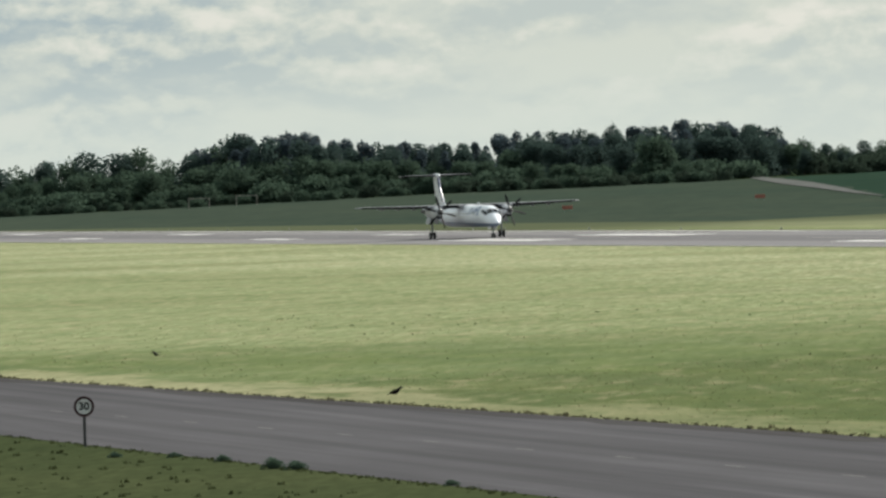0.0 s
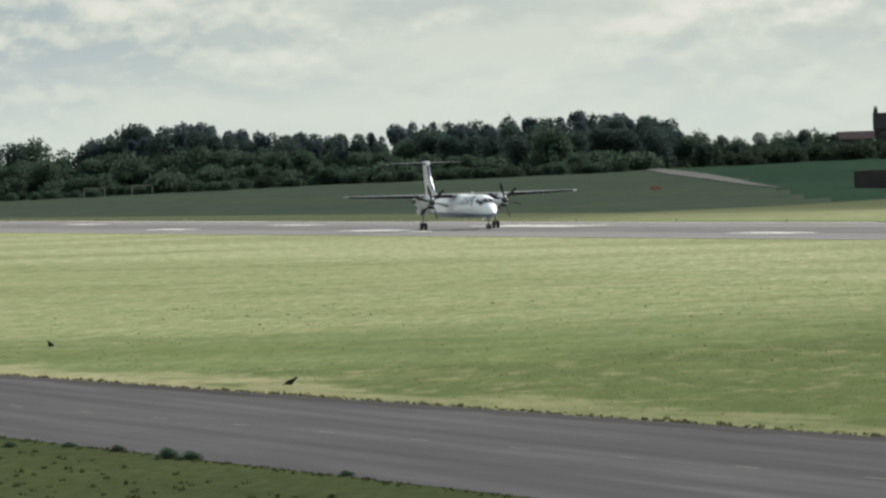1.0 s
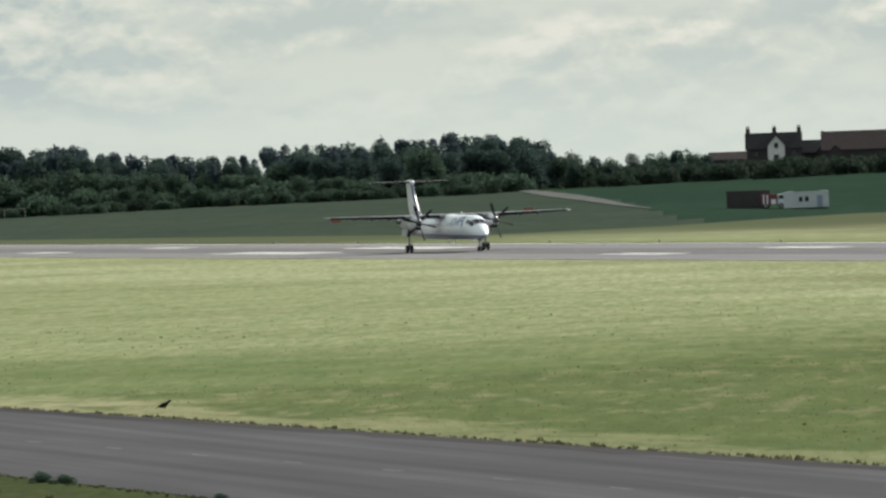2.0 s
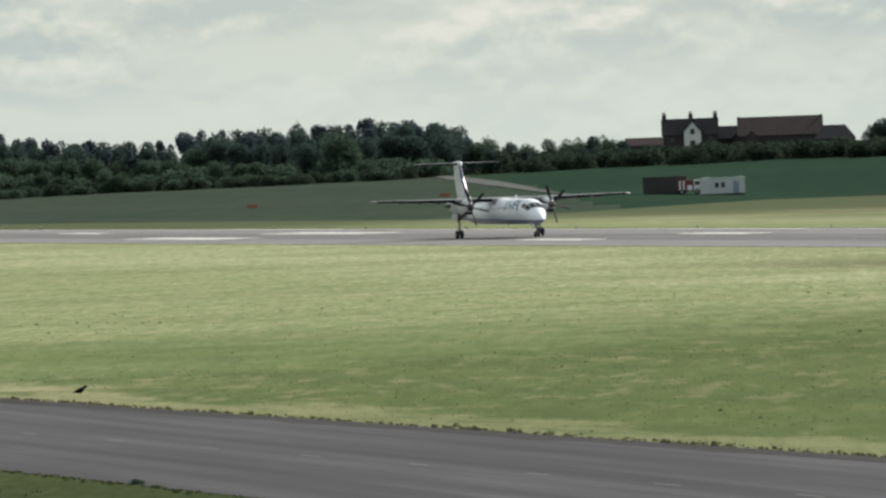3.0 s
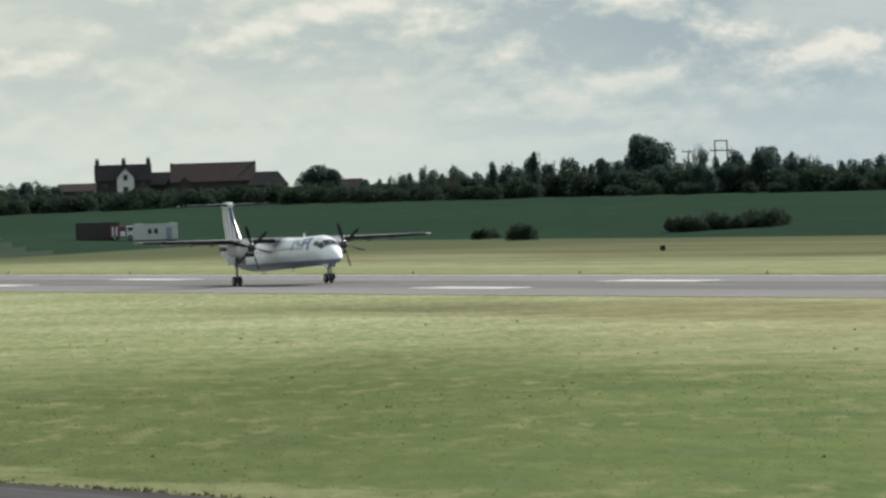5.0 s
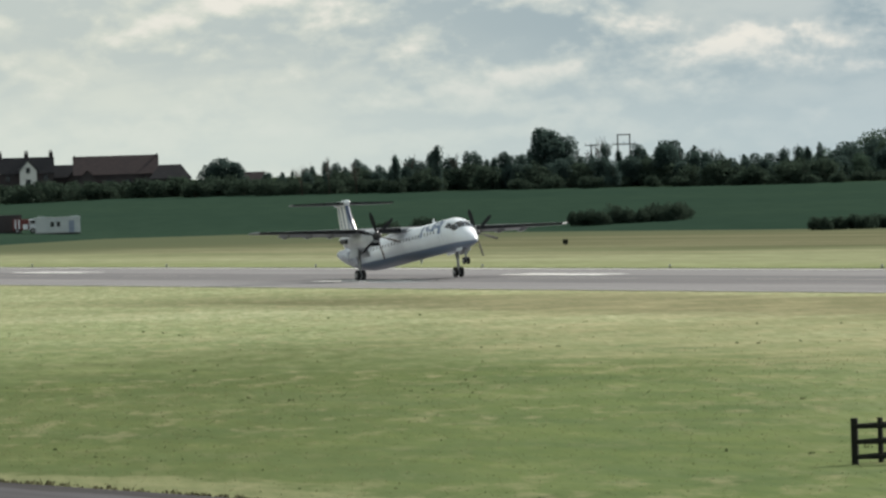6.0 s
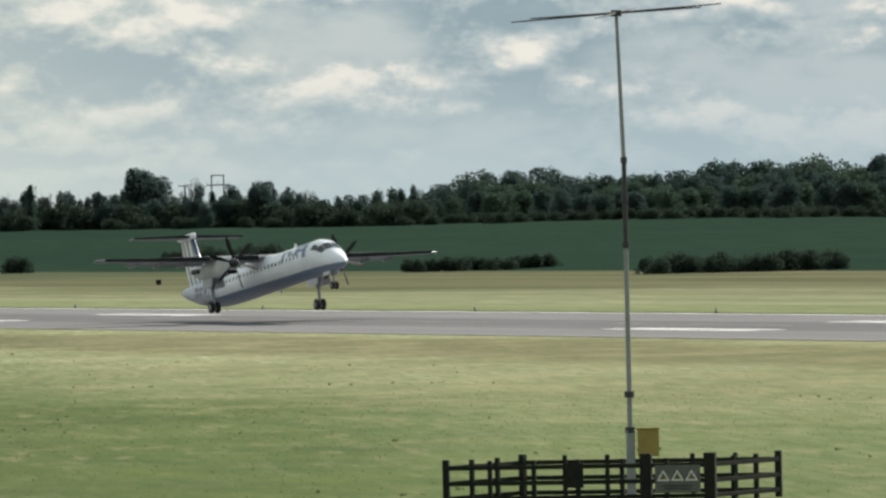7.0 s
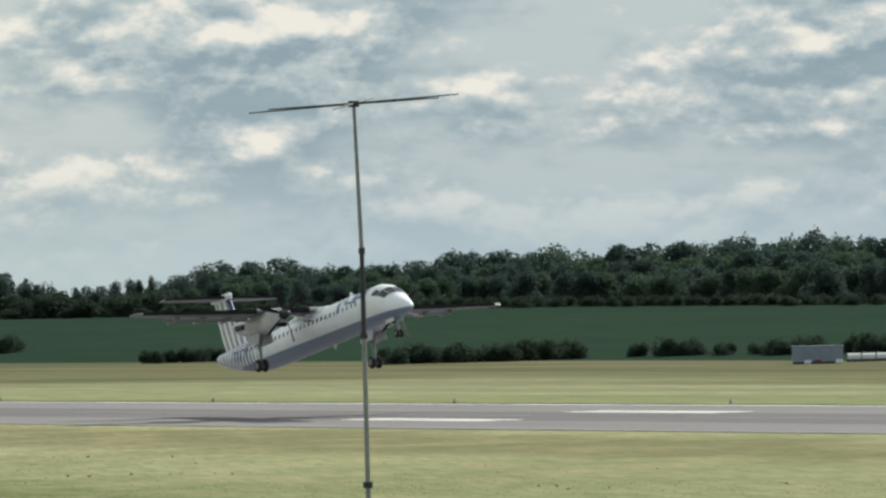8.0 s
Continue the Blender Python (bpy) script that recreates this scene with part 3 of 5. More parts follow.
def wood(sky, kinds, az0, az1, step, depth, share, seed, group, wide=1.0, jit=0.08):
    rnd = random.Random(seed)
    az = az0
    while az < az1:
        r = lerp_table(LAND, az)[1] + depth + rnd.uniform(-12, 12)
        top = top_of(lerp_table(sky, az), r)
        g = height(az, r)
        h = max((top - g) * share * rnd.uniform(1 - jit, 1 + jit * 0.5), 2.0)
        plant(kinds[rnd.randrange(len(kinds))], az, r, h, wide * rnd.uniform(0.85, 1.2), group, rnd)
        az += step * rnd.uniform(0.6, 1.4)


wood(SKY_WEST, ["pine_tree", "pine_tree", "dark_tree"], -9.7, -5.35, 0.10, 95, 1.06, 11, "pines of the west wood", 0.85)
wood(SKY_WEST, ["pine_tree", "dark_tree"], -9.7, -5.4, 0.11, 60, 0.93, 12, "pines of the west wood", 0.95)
wood(SKY_WEST, ["broadleaf_tree", "dark_tree"], -13, -9.3, 0.15, 70, 1.07, 13, "trees of the west wood", 1.1)
wood(SKY_WEST, ["broadleaf_tree"], -13, -7.4, 0.16, 40, 0.72, 14, "trees of the west wood", 1.3)
wood(SKY_WEST, ["dark_tree"], -7.4, -5.4, 0.14, 40, 0.80, 15, "trees of the west wood", 1.2)
wood(SKY_WEST, ["shrub", "broadleaf_tree"], -13, -5.7, 0.14, 18, 0.45, 16, "edge of the west wood", 1.35)
wood(SKY_MID, ["dark_tree", "broadleaf_tree"], -5.5, -4.25, 0.12, 60, 1.0, 17, "trees by the lane", 1.15)
wood(SKY_MID, ["bush", "dark_tree"], -5.25, -4.2, 0.09, 25, 0.70, 18, "trees by the lane", 1.1)
wood(SKY_ROW, ["dark_tree", "poplar_tree", "dark_tree"], -2.0, 2.1, 0.08, 30, 0.98, 19, "trees of the field hedge", 0.95, 0.22)
wood(SKY_ROW, ["dark_tree", "bush"], -2.2, 2.2, 0.08, 12, 0.74, 20, "trees of the field hedge", 1.15, 0.15)
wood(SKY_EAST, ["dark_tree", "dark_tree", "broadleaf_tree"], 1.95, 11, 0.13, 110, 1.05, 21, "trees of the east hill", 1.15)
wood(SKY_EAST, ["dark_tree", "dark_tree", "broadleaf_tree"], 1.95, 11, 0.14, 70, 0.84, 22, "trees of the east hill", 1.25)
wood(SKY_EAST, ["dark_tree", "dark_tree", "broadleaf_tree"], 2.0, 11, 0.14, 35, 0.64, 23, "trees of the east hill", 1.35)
FLAT = [(-14, -0.13), (-5, -0.045), (-4.3, 0.0), (-4.1, 0.02), (-2.4, 0.03), (-2, 0.0), (0, -0.05), (2, -0.09), (3, -0.14), (11, -0.19)]
wood(FLAT, ["bush"], -5.0, 11, 0.10, 4, 1.0, 24, "low field hedge", 1.25, 0.12)
FRONT = [(-14, -0.20), (-10, -0.16), (-8, -0.10), (-6, -0.08), (-5.4, -0.12)]
wood(FRONT, ["shrub", "bush"], -13, -5.75, 0.09, 0, 1.0, 25, "low hedge at the wood's foot", 1.3, 0.15)
for az, el, r, kind, w in ((0.0, 0.29, 1470, "dark_tree", 0.7), (0.06, 0.275, 1472, "dark_tree", 0.8), (0.13, 0.275, 1472, "dark_tree", 0.75), (0.20, 0.24, 1471, "dark_tree", 0.8), (0.10, 0.20, 1468, "dark_tree", 1.1), (0.93, 0.19, 1470, "dark_tree", 0.75), (0.98, 0.165, 1470, "dark_tree", 0.8),
                        (-0.75, 0.17, 1470, "poplar_tree", 0.9), (0.72, 0.17, 1468, "dark_tree", 0.6), (1.14, 0.14, 1466, "poplar_tree", 0.9), (-1.05, 0.15, 1470, "poplar_tree", 0.8),
                        (-2.37, 0.152, 1560, "dark_tree", 1.15), (-2.30, 0.148, 1562, "dark_tree", 1.2), (-2.43, 0.11, 1559, "dark_tree", 1.2), (-2.24, 0.11, 1561, "dark_tree", 1.2), (-6.35, 0.19, 1640, "broadleaf_tree", 1.2), (6.93, -0.425, 885, "dark_tree", 1.3), (6.86, -0.45, 884, "dark_tree", 1.4)):
    plant(kind, az, r, top_of(el, r) - height(az, r), w, "single trees", random.Random(int(az * 100) + 7))
rb = random.Random(31)
for az0, az1, r, h in ((-1.22, -1.02, 1180, 1.5), (-0.92, -0.80, 1140, 2.1), (0.24, 1.06, 1135, 2.2), (2.0, 3.1, 1000, 1.6), (3.75, 5.2, 905, 2.0), (5.55, 5.65, 900, 1.4),
                       (5.78, 6.0, 890, 1.9), (6.05, 6.12, 890, 1.2), (6.2, 6.35, 885, 1.4), (6.45, 6.5, 880, 1.2), (6.6, 6.95, 870, 1.7), (7.15, 9.0, 860, 1.9)):
    az = az0 + 0.02
    while az <= az1:
        plant("bush", az, r + rb.uniform(-4, 4), h * rb.uniform(1.0, 1.3), 1.0, "bushes along the far strip", rb)
        az += 0.065

# far lane climbing to the wood, with its branch
LANE = [(-5.62, 1640), (-5.5, 1560), (-5.32, 1480), (-5.1, 1400), (-4.9, 1330), (-4.68, 1280)]
lane_w = [0.05, 0.08, 0.11, 0.085, 0.05, 0.02]
strip("lane", [on_land(a - w, r) for (a, r), w in zip(LANE, lane_w)], [on_land(a + w, r) for (a, r), w in zip(LANE, lane_w)], M["track"], 0.12,
      "pale tarmac lane climbing to the wood", "lane")

# ---- farm ----


def gable_house(parent, x, y, w, d, eaves, ridge, wall, roof, along=True, hip=0.0):
    """A walled block with a pitched roof; ridge along x where along is true."""
    bm = bmesh.new()
    hx, hy = w / 2, d / 2
    if along:
        prof = [(-hy, 0), (hy, 0), (hy, eaves), (0, ridge), (-hy, eaves)]
        rings = [[Vector((x + sx * (1 - hip * (z == ridge)), y + p, z)) for p, z in prof] for sx in (-hx, hx)]
    else:
        prof = [(-hx, 0), (hx, 0), (hx, eaves), (0, ridge), (-hx, eaves)]
        rings = [[Vector((x + p, y + sy, z)) for p, z in prof] for sy in (-hy, hy)]
    part("wall", loft(bm, rings), wall, parent)
    bm = bmesh.new()
    o, t = 0.35, 0.16
    half = hy if along else hx
    drop = (ridge - eaves) / half * o
    for sg in (-1, 1):
        a = [(sg * (half + o), eaves - drop + 0.02), (0, ridge + 0.02), (0, ridge + 0.02 + t), (sg * (half + o), eaves - drop + 0.02 + t)]
        if along: rings = [[Vector((x + sx * (1 - hip * (p == 0)), y + p, z)) for p, z in a] for sx in (-hx - 0.25, hx + 0.25)]
        else: rings = [[Vector((x + p, y + sy, z)) for p, z in a] for sy in (-hy - 0.25, hy + 0.25)]
        loft(bm, rings)
    part("roof", bm, roof, parent)


def windows(parent, spots, y):
    for x, z, w, h in spots:
        f = part("window", boxed((w + 0.16, 0.10, h + 0.16), (x, y - 0.03, z)), M["slate"], parent)
        part("pane", boxed((w, 0.06, h), (x, y - 0.07, z)), M["glass"], f)


def chimney(parent, x, y, z0, z1):
    c = part("chimney", boxed((0.9, 0.7, z1 - z0), (x, y, (z0 + z1) / 2), bevel=0.04), M["brick"], parent)
    for dx in (-0.2, 0.2):
        part("chimney_pot", tubed((x + dx, y, z1), (x + dx, y, z1 + 0.55), 0.14, 0.11, 8), M["tile"], c)


def building(name, az, r, label, category):
    p = on_land(az, r)
    return thing(name, Matrix.Translation(p) @ Matrix.Rotation(-radians(az), 4, "Z"), label, category)


def ax(az, az0, r):
    return r * math.tan(radians(az - az0))


def farm():
    r = 1650
    g = height(-3.77, r)
    h = building("farmhouse", -3.77, r, "dark brick farmhouse with three chimneys and a white gable", "house")
    ridge = top_of(0.192, r) - g
    gable_house(h, 0, 4, 11.6, 7.0, ridge - 3.1, ridge, M["brick"], M["slate"])
    gable_house(h, 0.5, -0.6, 3.6, 4.2, ridge - 2.6, ridge - 0.5, M["render"], M["slate"], along=False)
    for x in (-5.4, 0.2, 5.4): chimney(h, x, 4, ridge - 0.8, ridge + 1.1)
    windows(h, [(0.5, ridge - 2.6, 0.7, 1.0), (0.5, ridge - 5.2, 0.9, 1.2)], -2.72)
    windows(h, [(-3.8, ridge - 4.3, 0.9, 1.2), (4.2, ridge - 4.3, 0.9, 1.2)], 0.48)
    s = building("farm_shed", -4.11, 1640, "long low brick shed with an open front", "shed")
    rz = top_of(0.062, 1640) - height(-4.11, 1640)
    gable_house(s, 0, 4, 7.6, 5.0, rz - 1.4, rz, M["brick"], M["tile"])
    for x in (-2.4, 0, 2.4): part("doorway", boxed((1.9, 0.08, 1.5), (x, 1.46, rz - 2.4)), M["dark_metal"], s)
    k = building("farm_outbuilding", -3.47, 1655, "dark slate-roofed outbuilding joining house and barn", "outbuilding")
    rz = top_of(0.128, 1655) - height(-3.47, 1655)
    gable_house(k, 0, 5, 6.4, 6.0, rz - 2.4, rz, M["brick"], M["slate"])
    gable_house(k, 1.2, 0.6, 3.4, 4.0, rz - 3.6, rz - 1.5, M["brick"], M["slate"], along=False)
    b = building("barn", -3.11, 1645, "large barn with a red clay tile roof", "barn")
    rz = top_of(0.186, 1645) - height(-3.11, 1645)
    gable_house(b, 0, 6, 17.6, 10, rz - 3.7, rz, M["brick"], M["tile"])
    gable_house(b, -6.0, -0.4, 5.0, 4.0, rz - 5.2, rz - 2.9, M["brick"], M["tile"], along=False)
    for x in (-8.7, 8.7): part("gable_coping", boxed((0.3, 1.6, 0.5), (x, 6, rz + 0.12), bevel=0.03), M["brick"], b)
    windows(b, [(-1.5, rz - 5.4, 1.0, 1.0), (2.5, rz - 5.4, 1.0, 1.0)], 0.98)
    part("barn_door", boxed((2.6, 0.08, 2.8), (5.6, 0.96, rz - 6.2)), M["dark_metal"], b)
    c = building("cart_shed", -2.67, 1640, "dark roofed cart shed beside the barn", "shed")
    rz = top_of(0.108, 1640) - height(-2.67, 1640)
    gable_house(c, -1.2, 4, 8.5, 7, rz - 2.6, rz, M["brick"], M["slate"], hip=0.5)
    d = building("cottage", -2.13, 1630, "small cottage with a clay tile roof", "house")
    rz = top_of(0.036, 1630) - height(-2.13, 1630)
    gable_house(d, 0, 4, 6.0, 6, rz - 2.2, rz, M["brick"], M["tile"])


farm()


def power_pole(az, r, top, double):
    e = thing("power_pole", Matrix.Translation(on_land(az, r)) @ Matrix.Rotation(-radians(az), 4, "Z"), "wooden overhead power line pole above the hedge", "pole", "power line poles")
    h = top - height(az, r)
    if double:
        for x in (-1.15, 1.15): part("post", tubed((x, 0, -0.3), (x, 0, h), 0.15, 0.12, 8), M["timber_dark"], e)
        part("crossarm", boxed((2.5, 0.2, 0.2), (0, 0, h - 0.1), bevel=0.02), M["timber_dark"], e)
        part("crossarm", boxed((4.4, 0.2, 0.2), (0, 0, h - 1.9), bevel=0.02), M["timber_dark"], e)
        xs, z = (-2.0, 0, 2.0), h - 1.7
    else:
        part("post", tubed((0, 0, -0.3), (0, 0, h), 0.15, 0.12, 8), M["timber_dark"], e)
        part("crossarm", boxed((2.4, 0.18, 0.18), (0, 0, h - 0.15), bevel=0.02), M["timber_dark"], e)
        xs, z = (-1.1, 0, 1.1), h
    for x in xs: part("insulator", tubed((x, 0, z), (x, 0, z + 0.35), 0.07, 0.05, 6), M["dark_metal"], e)
    return e


power_pole(0.62, 1475, top_of(0.235, 1475), True)
power_pole(0.38, 1480, top_of(0.165, 1480), False)


def bare_tree(az, r, top, seed):
    rnd = random.Random(seed)
    h = top - height(az, r)
    e = thing("bare_tree", Matrix.Translation(on_land(az, r)), "thin bare-branched tree in the hedgerow", "tree", "bare trees")
    bm = bmesh.new()

    def grow(p, d, ln, rad, lev):
        q = p + d * ln
        tube(bm, p, q, rad, rad * 0.6, 5)
        if lev:
            for _ in range(4):
                nd = (d + Vector((rnd.uniform(-0.55, 0.55), rnd.uniform(-0.55, 0.55), rnd.uniform(-0.05, 0.4)))).normalized()
                grow(p + d * ln * rnd.uniform(0.5, 1.0), nd, ln * rnd.uniform(0.5, 0.75), rad * 0.55, lev - 1)

    grow(Vector((0, 0, -0.2)), Vector((0, 0, 1)), h * 0.48, 0.13, 3)
    part("bare_crown", bm, M["bark"], e)


for k, (az, el) in enumerate(((-1.55, 0.12), (-1.35, 0.11), (-0.98, 0.15), (-0.62, 0.14), (0.42, 0.20), (0.48, 0.22), (0.30, 0.17), (1.25, 0.15), (1.32, 0.14), (-1.75, 0.09))):
    bare_tree(az, 1478, top_of(el, 1478), 50 + k)

# ---- airfield clutter beyond the runway ----


def container(name, az, r, w, d, h, mat, label, category, ribs=0):
    e = building(name, az, r, label, category)
    part("body", boxed((w, d, h - 0.2), (0, 0, 0.2 + (h - 0.2) / 2), bevel=0.04), mat, e)
    part("roof", boxed((w + 0.12, d + 0.12, 0.12), (0, 0, h + 0.06), bevel=0.02), mat, e)
    part("skid", boxed((w - 0.2, d - 0.2, 0.25), (0, 0, 0.1)), M["dark_metal"], e)
    for i in range(ribs):
        part("rib", boxed((0.08, 0.06, h - 0.3), (-w / 2 + (i + 0.5) * w / ribs, -d / 2 - 0.03, h / 2)), mat, e)
    return e


R_CAB = 1272
shed = container("storage_container", -3.97, R_CAB, 7.1, 2.5, 2.75, M["rust"], "dark brown steel storage container on the grass", "container", 14)
cabin = container("site_cabin", -3.547, R_CAB - 6, 7.3, 2.8, 2.65, M["cabin"], "pale grey portable site cabin with two windows", "cabin")
for x in (-0.9, 0.1): part("window", boxed((0.6, 0.08, 0.8), (x, -1.42, 1.6), bevel=0.01), M["glass"], cabin)
part("door", boxed((0.9, 0.08, 1.9), (2.2, -1.42, 1.2), bevel=0.01), M["blue_grey"], cabin)
for x in (-2.6, 2.9): part("roof_hatch", boxed((1.2, 1.0, 0.18), (x, 0, 2.8), bevel=0.03), M["cabin"], cabin)


def wheel_part(parent, x, y, z, r, w, name="wheel"):
    t = part(name, tubed((x, y - w / 2, z), (x, y + w / 2, z), r, r, 18), M["tyre"], parent)
    part("rim", tubed((x, y - w / 2 - 0.01, z), (x, y + w / 2 + 0.01, z), r * 0.55, r * 0.55, 12), M["steel"], t)
    return t


def fire_truck():
    e = building("fire_truck", -3.79, R_CAB - 4, "red and white airport vehicle parked by the cabins", "truck")
    part("body", boxed((2.6, 2.3, 1.75), (-0.6, 0, 1.45), bevel=0.06), M["red"], e)
    part("cab", boxed((1.4, 2.2, 1.8), (1.4, 0, 1.45), bevel=0.12), M["white"], e)
    for x in (-1.5, -0.9): part("locker_stripe", boxed((0.22, 0.05, 1.5), (x, -1.17, 1.5)), M["white"], e)
    part("locker_door", boxed((0.8, 0.05, 0.8), (0.1, -1.17, 1.1)), M["white"], e)
    part("windscreen", boxed((1.0, 0.06, 0.6), (1.4, -1.1, 1.85)), M["glass"], e)
    for x in (-1.2, 1.3):
        for y in (-1.0, 1.0): wheel_part(e, x, y, 0.45, 0.45, 0.3)


fire_truck()


def marker_board(az, r):
    e = building("marker_board", az, r, "low orange marker board beside the runway", "sign")
    tagged(e, group="orange marker boards")
    part("panel", boxed((1.7, 0.12, 0.6), (0, 0, 0.62), bevel=0.02), M["orange"], e)
    for x in (-0.6, 0.6): part("leg", tubed((x, 0, -0.1), (x, 0, 0.4), 0.04, 0.04, 6), M["steel"], e)


for az in (-7.0, -5.585): marker_board(az, 1290)


def marker_post(az, r):
    e = building("marker_post", az, r, "small dark square marker box in the grass", "marker")
    part("box", boxed((0.62, 0.3, 0.55), (0, 0, 0.42), bevel=0.03), M["timber_dark"], e)
    part("leg", tubed((0, 0, -0.1), (0, 0, 0.2), 0.06, 0.06, 6), M["dark_metal"], e)


marker_post(0.17, 905)


M["grey_wood"] = plain("grey_wood", col(0.20, 0.20, 0.17), col(0.14, 0.14, 0.12), 0.5, 0.9)


def goal_frame(az, r):
    e = building("jump_frame", az, r, "pale rail frame standing at the wood's edge", "frame")
    tagged(e, group="pale frames at the wood")
    w, h = 4.4, 2.1
    for x in (-w / 2, w / 2): part("post", tubed((x, 0, -0.1), (x, 0, h), 0.10, 0.10, 8), M["grey_wood"], e)
    part("crossbar", tubed((-w / 2 - 0.1, 0, h), (w / 2 + 0.1, 0, h), 0.09, 0.09, 8), M["grey_wood"], e)


for az in (-9.70, -9.35): goal_frame(az, 1672)


def runway_light(s, lat):
    e = thing("runway_light", Matrix.Translation(rwy(s, lat)), "small dark elevated runway edge light", "light", "runway edge lights")
    part("stem", tubed((0, 0, -0.05), (0, 0, 0.18), 0.05, 0.05, 6), M["dark_metal"], e)
    part("lens", tubed((0, 0, 0.18), (0, 0, 0.34), 0.11, 0.08, 8), M["steel"], e)
    part("base", tubed((0, 0, -0.02), (0, 0, 0.06), 0.2, 0.17, 8), M["dark_metal"], e)


for i in range(22):
    runway_light(-1300 + 45 * i, EAST + 2.2)


def east_yard():
    e = container("equipment_hut", 6.925, 796, 5.2, 2.4, 1.72, M["blue_grey"], "grey-blue equipment hut with white and red base", "hut", 10)
    for x, key in ((-1.0, "white"), (0.0, "red"), (2.2, "white")):
        part("kick_panel", boxed((0.7, 0.06, 0.35), (x, -1.25, 0.24)), M[key], e)
    p = building("polytunnel", 7.62, 806, "low row of pale covered frames behind the hut", "tunnel")
    for i in range(9):
        x = -6 + 1.5 * i
        bm = bmesh.new()
        ring = [[Vector((x + sx, 0.9 * math.cos(a), 0.25 + 0.62 * math.sin(a))) for a in [math.pi * k / 8 for k in range(9)]] for sx in (-0.68, 0.68)]
        loft(bm, ring)
        part("cover", bm, M["cabin"], p)
    part("plinth", boxed((13.6, 1.9, 0.32), (0, 0, 0.12)), M["dark_metal"], p)


east_yard()


def van():
    e = thing("van", Matrix.Translation(on_land(-5.9, 1640)), "white delivery van driving along the lane", "van")
    bm = bmesh.new()
    prof = [(-2.6, 0.45), (2.5, 0.45), (2.6, 1.0), (2.0, 1.35), (1.3, 2.25), (0.9, 2.4), (-2.5, 2.4), (-2.6, 2.2)]
    loft(bm, [[Vector((x, y, z)) for x, z in prof] for y in (-0.95, 0.95)])
    part("body", bm, M["white"], e)
    part("side_window", boxed((0.9, 1.94, 0.55), (1.1, 0, 1.75), bevel=0.02), M["glass"], e)
    part("windscreen", boxed((0.06, 1.6, 0.8), (1.72, 0, 1.82), Matrix.Rotation(radians(-37), 4, "Y")), M["glass"], e)
    part("bumper", boxed((0.2, 1.9, 0.25), (2.58, 0, 0.55), bevel=0.04), M["dark_metal"], e)
    for x in (-1.7, 1.7):
        for y in (-0.85, 0.85): wheel_part(e, x, y, 0.36, 0.36, 0.24)
    return e


VAN = van()

# ---- foreground ----


def speed_sign():
    p = rwy(-256.9, -180.9)
    e = thing("speed_sign", Matrix.Translation(p) @ Matrix.Rotation(radians(10.5), 4, "Z"), "round thirty speed limit sign on a short grey post", "sign")
    part("post", tubed((0, 0, -0.3), (0, 0, 1.25), 0.055, 0.055, 12), M["dark_metal"], e)
    d = part("disc", tubed((0, -0.07, 1.37), (0, -0.045, 1.37), 0.34, 0.34, 40), M["render"], e, "white sign face")
    bm = bmesh.new()
    n = 40
    rings = []
    for rr, y in ((0.345, -0.072), (0.345, -0.085), (0.255, -0.085), (0.255, -0.072)):
        rings.append([Vector((rr * math.cos(2 * math.pi * k / n), y, 1.37 + rr * math.sin(2 * math.pi * k / n))) for k in range(n)])
    loft(bm, rings + [rings[0]], close=False)
    part("rim_band", bm, M["rim_red"], d, "dark red border")
    cu = bpy.data.curves.new("numeral", "FONT")
    cu.body, cu.size, cu.align_x, cu.align_y, cu.extrude, cu.offset = "30", 0.36, "CENTER", "CENTER", 0.004, 0.012
    t = new("numeral", cu)
    dg = bpy.context.evaluated_depsgraph_get()
    me = bpy.data.meshes.new_from_object(t.evaluated_get(dg))
    bpy.data.objects.remove(t)
    me.materials.clear()
    me.materials.append(M["boot"])
    o = new("numeral", me)
    o.parent = d
    o.matrix_basis = pose(0, -0.079, 1.37, 90, 0, 0)


M["rim_red"] = plain("dark_red_border", col(0.045, 0.014, 0.016), col(0.035, 0.012, 0.014), 0.2, 0.5)
speed_sign()


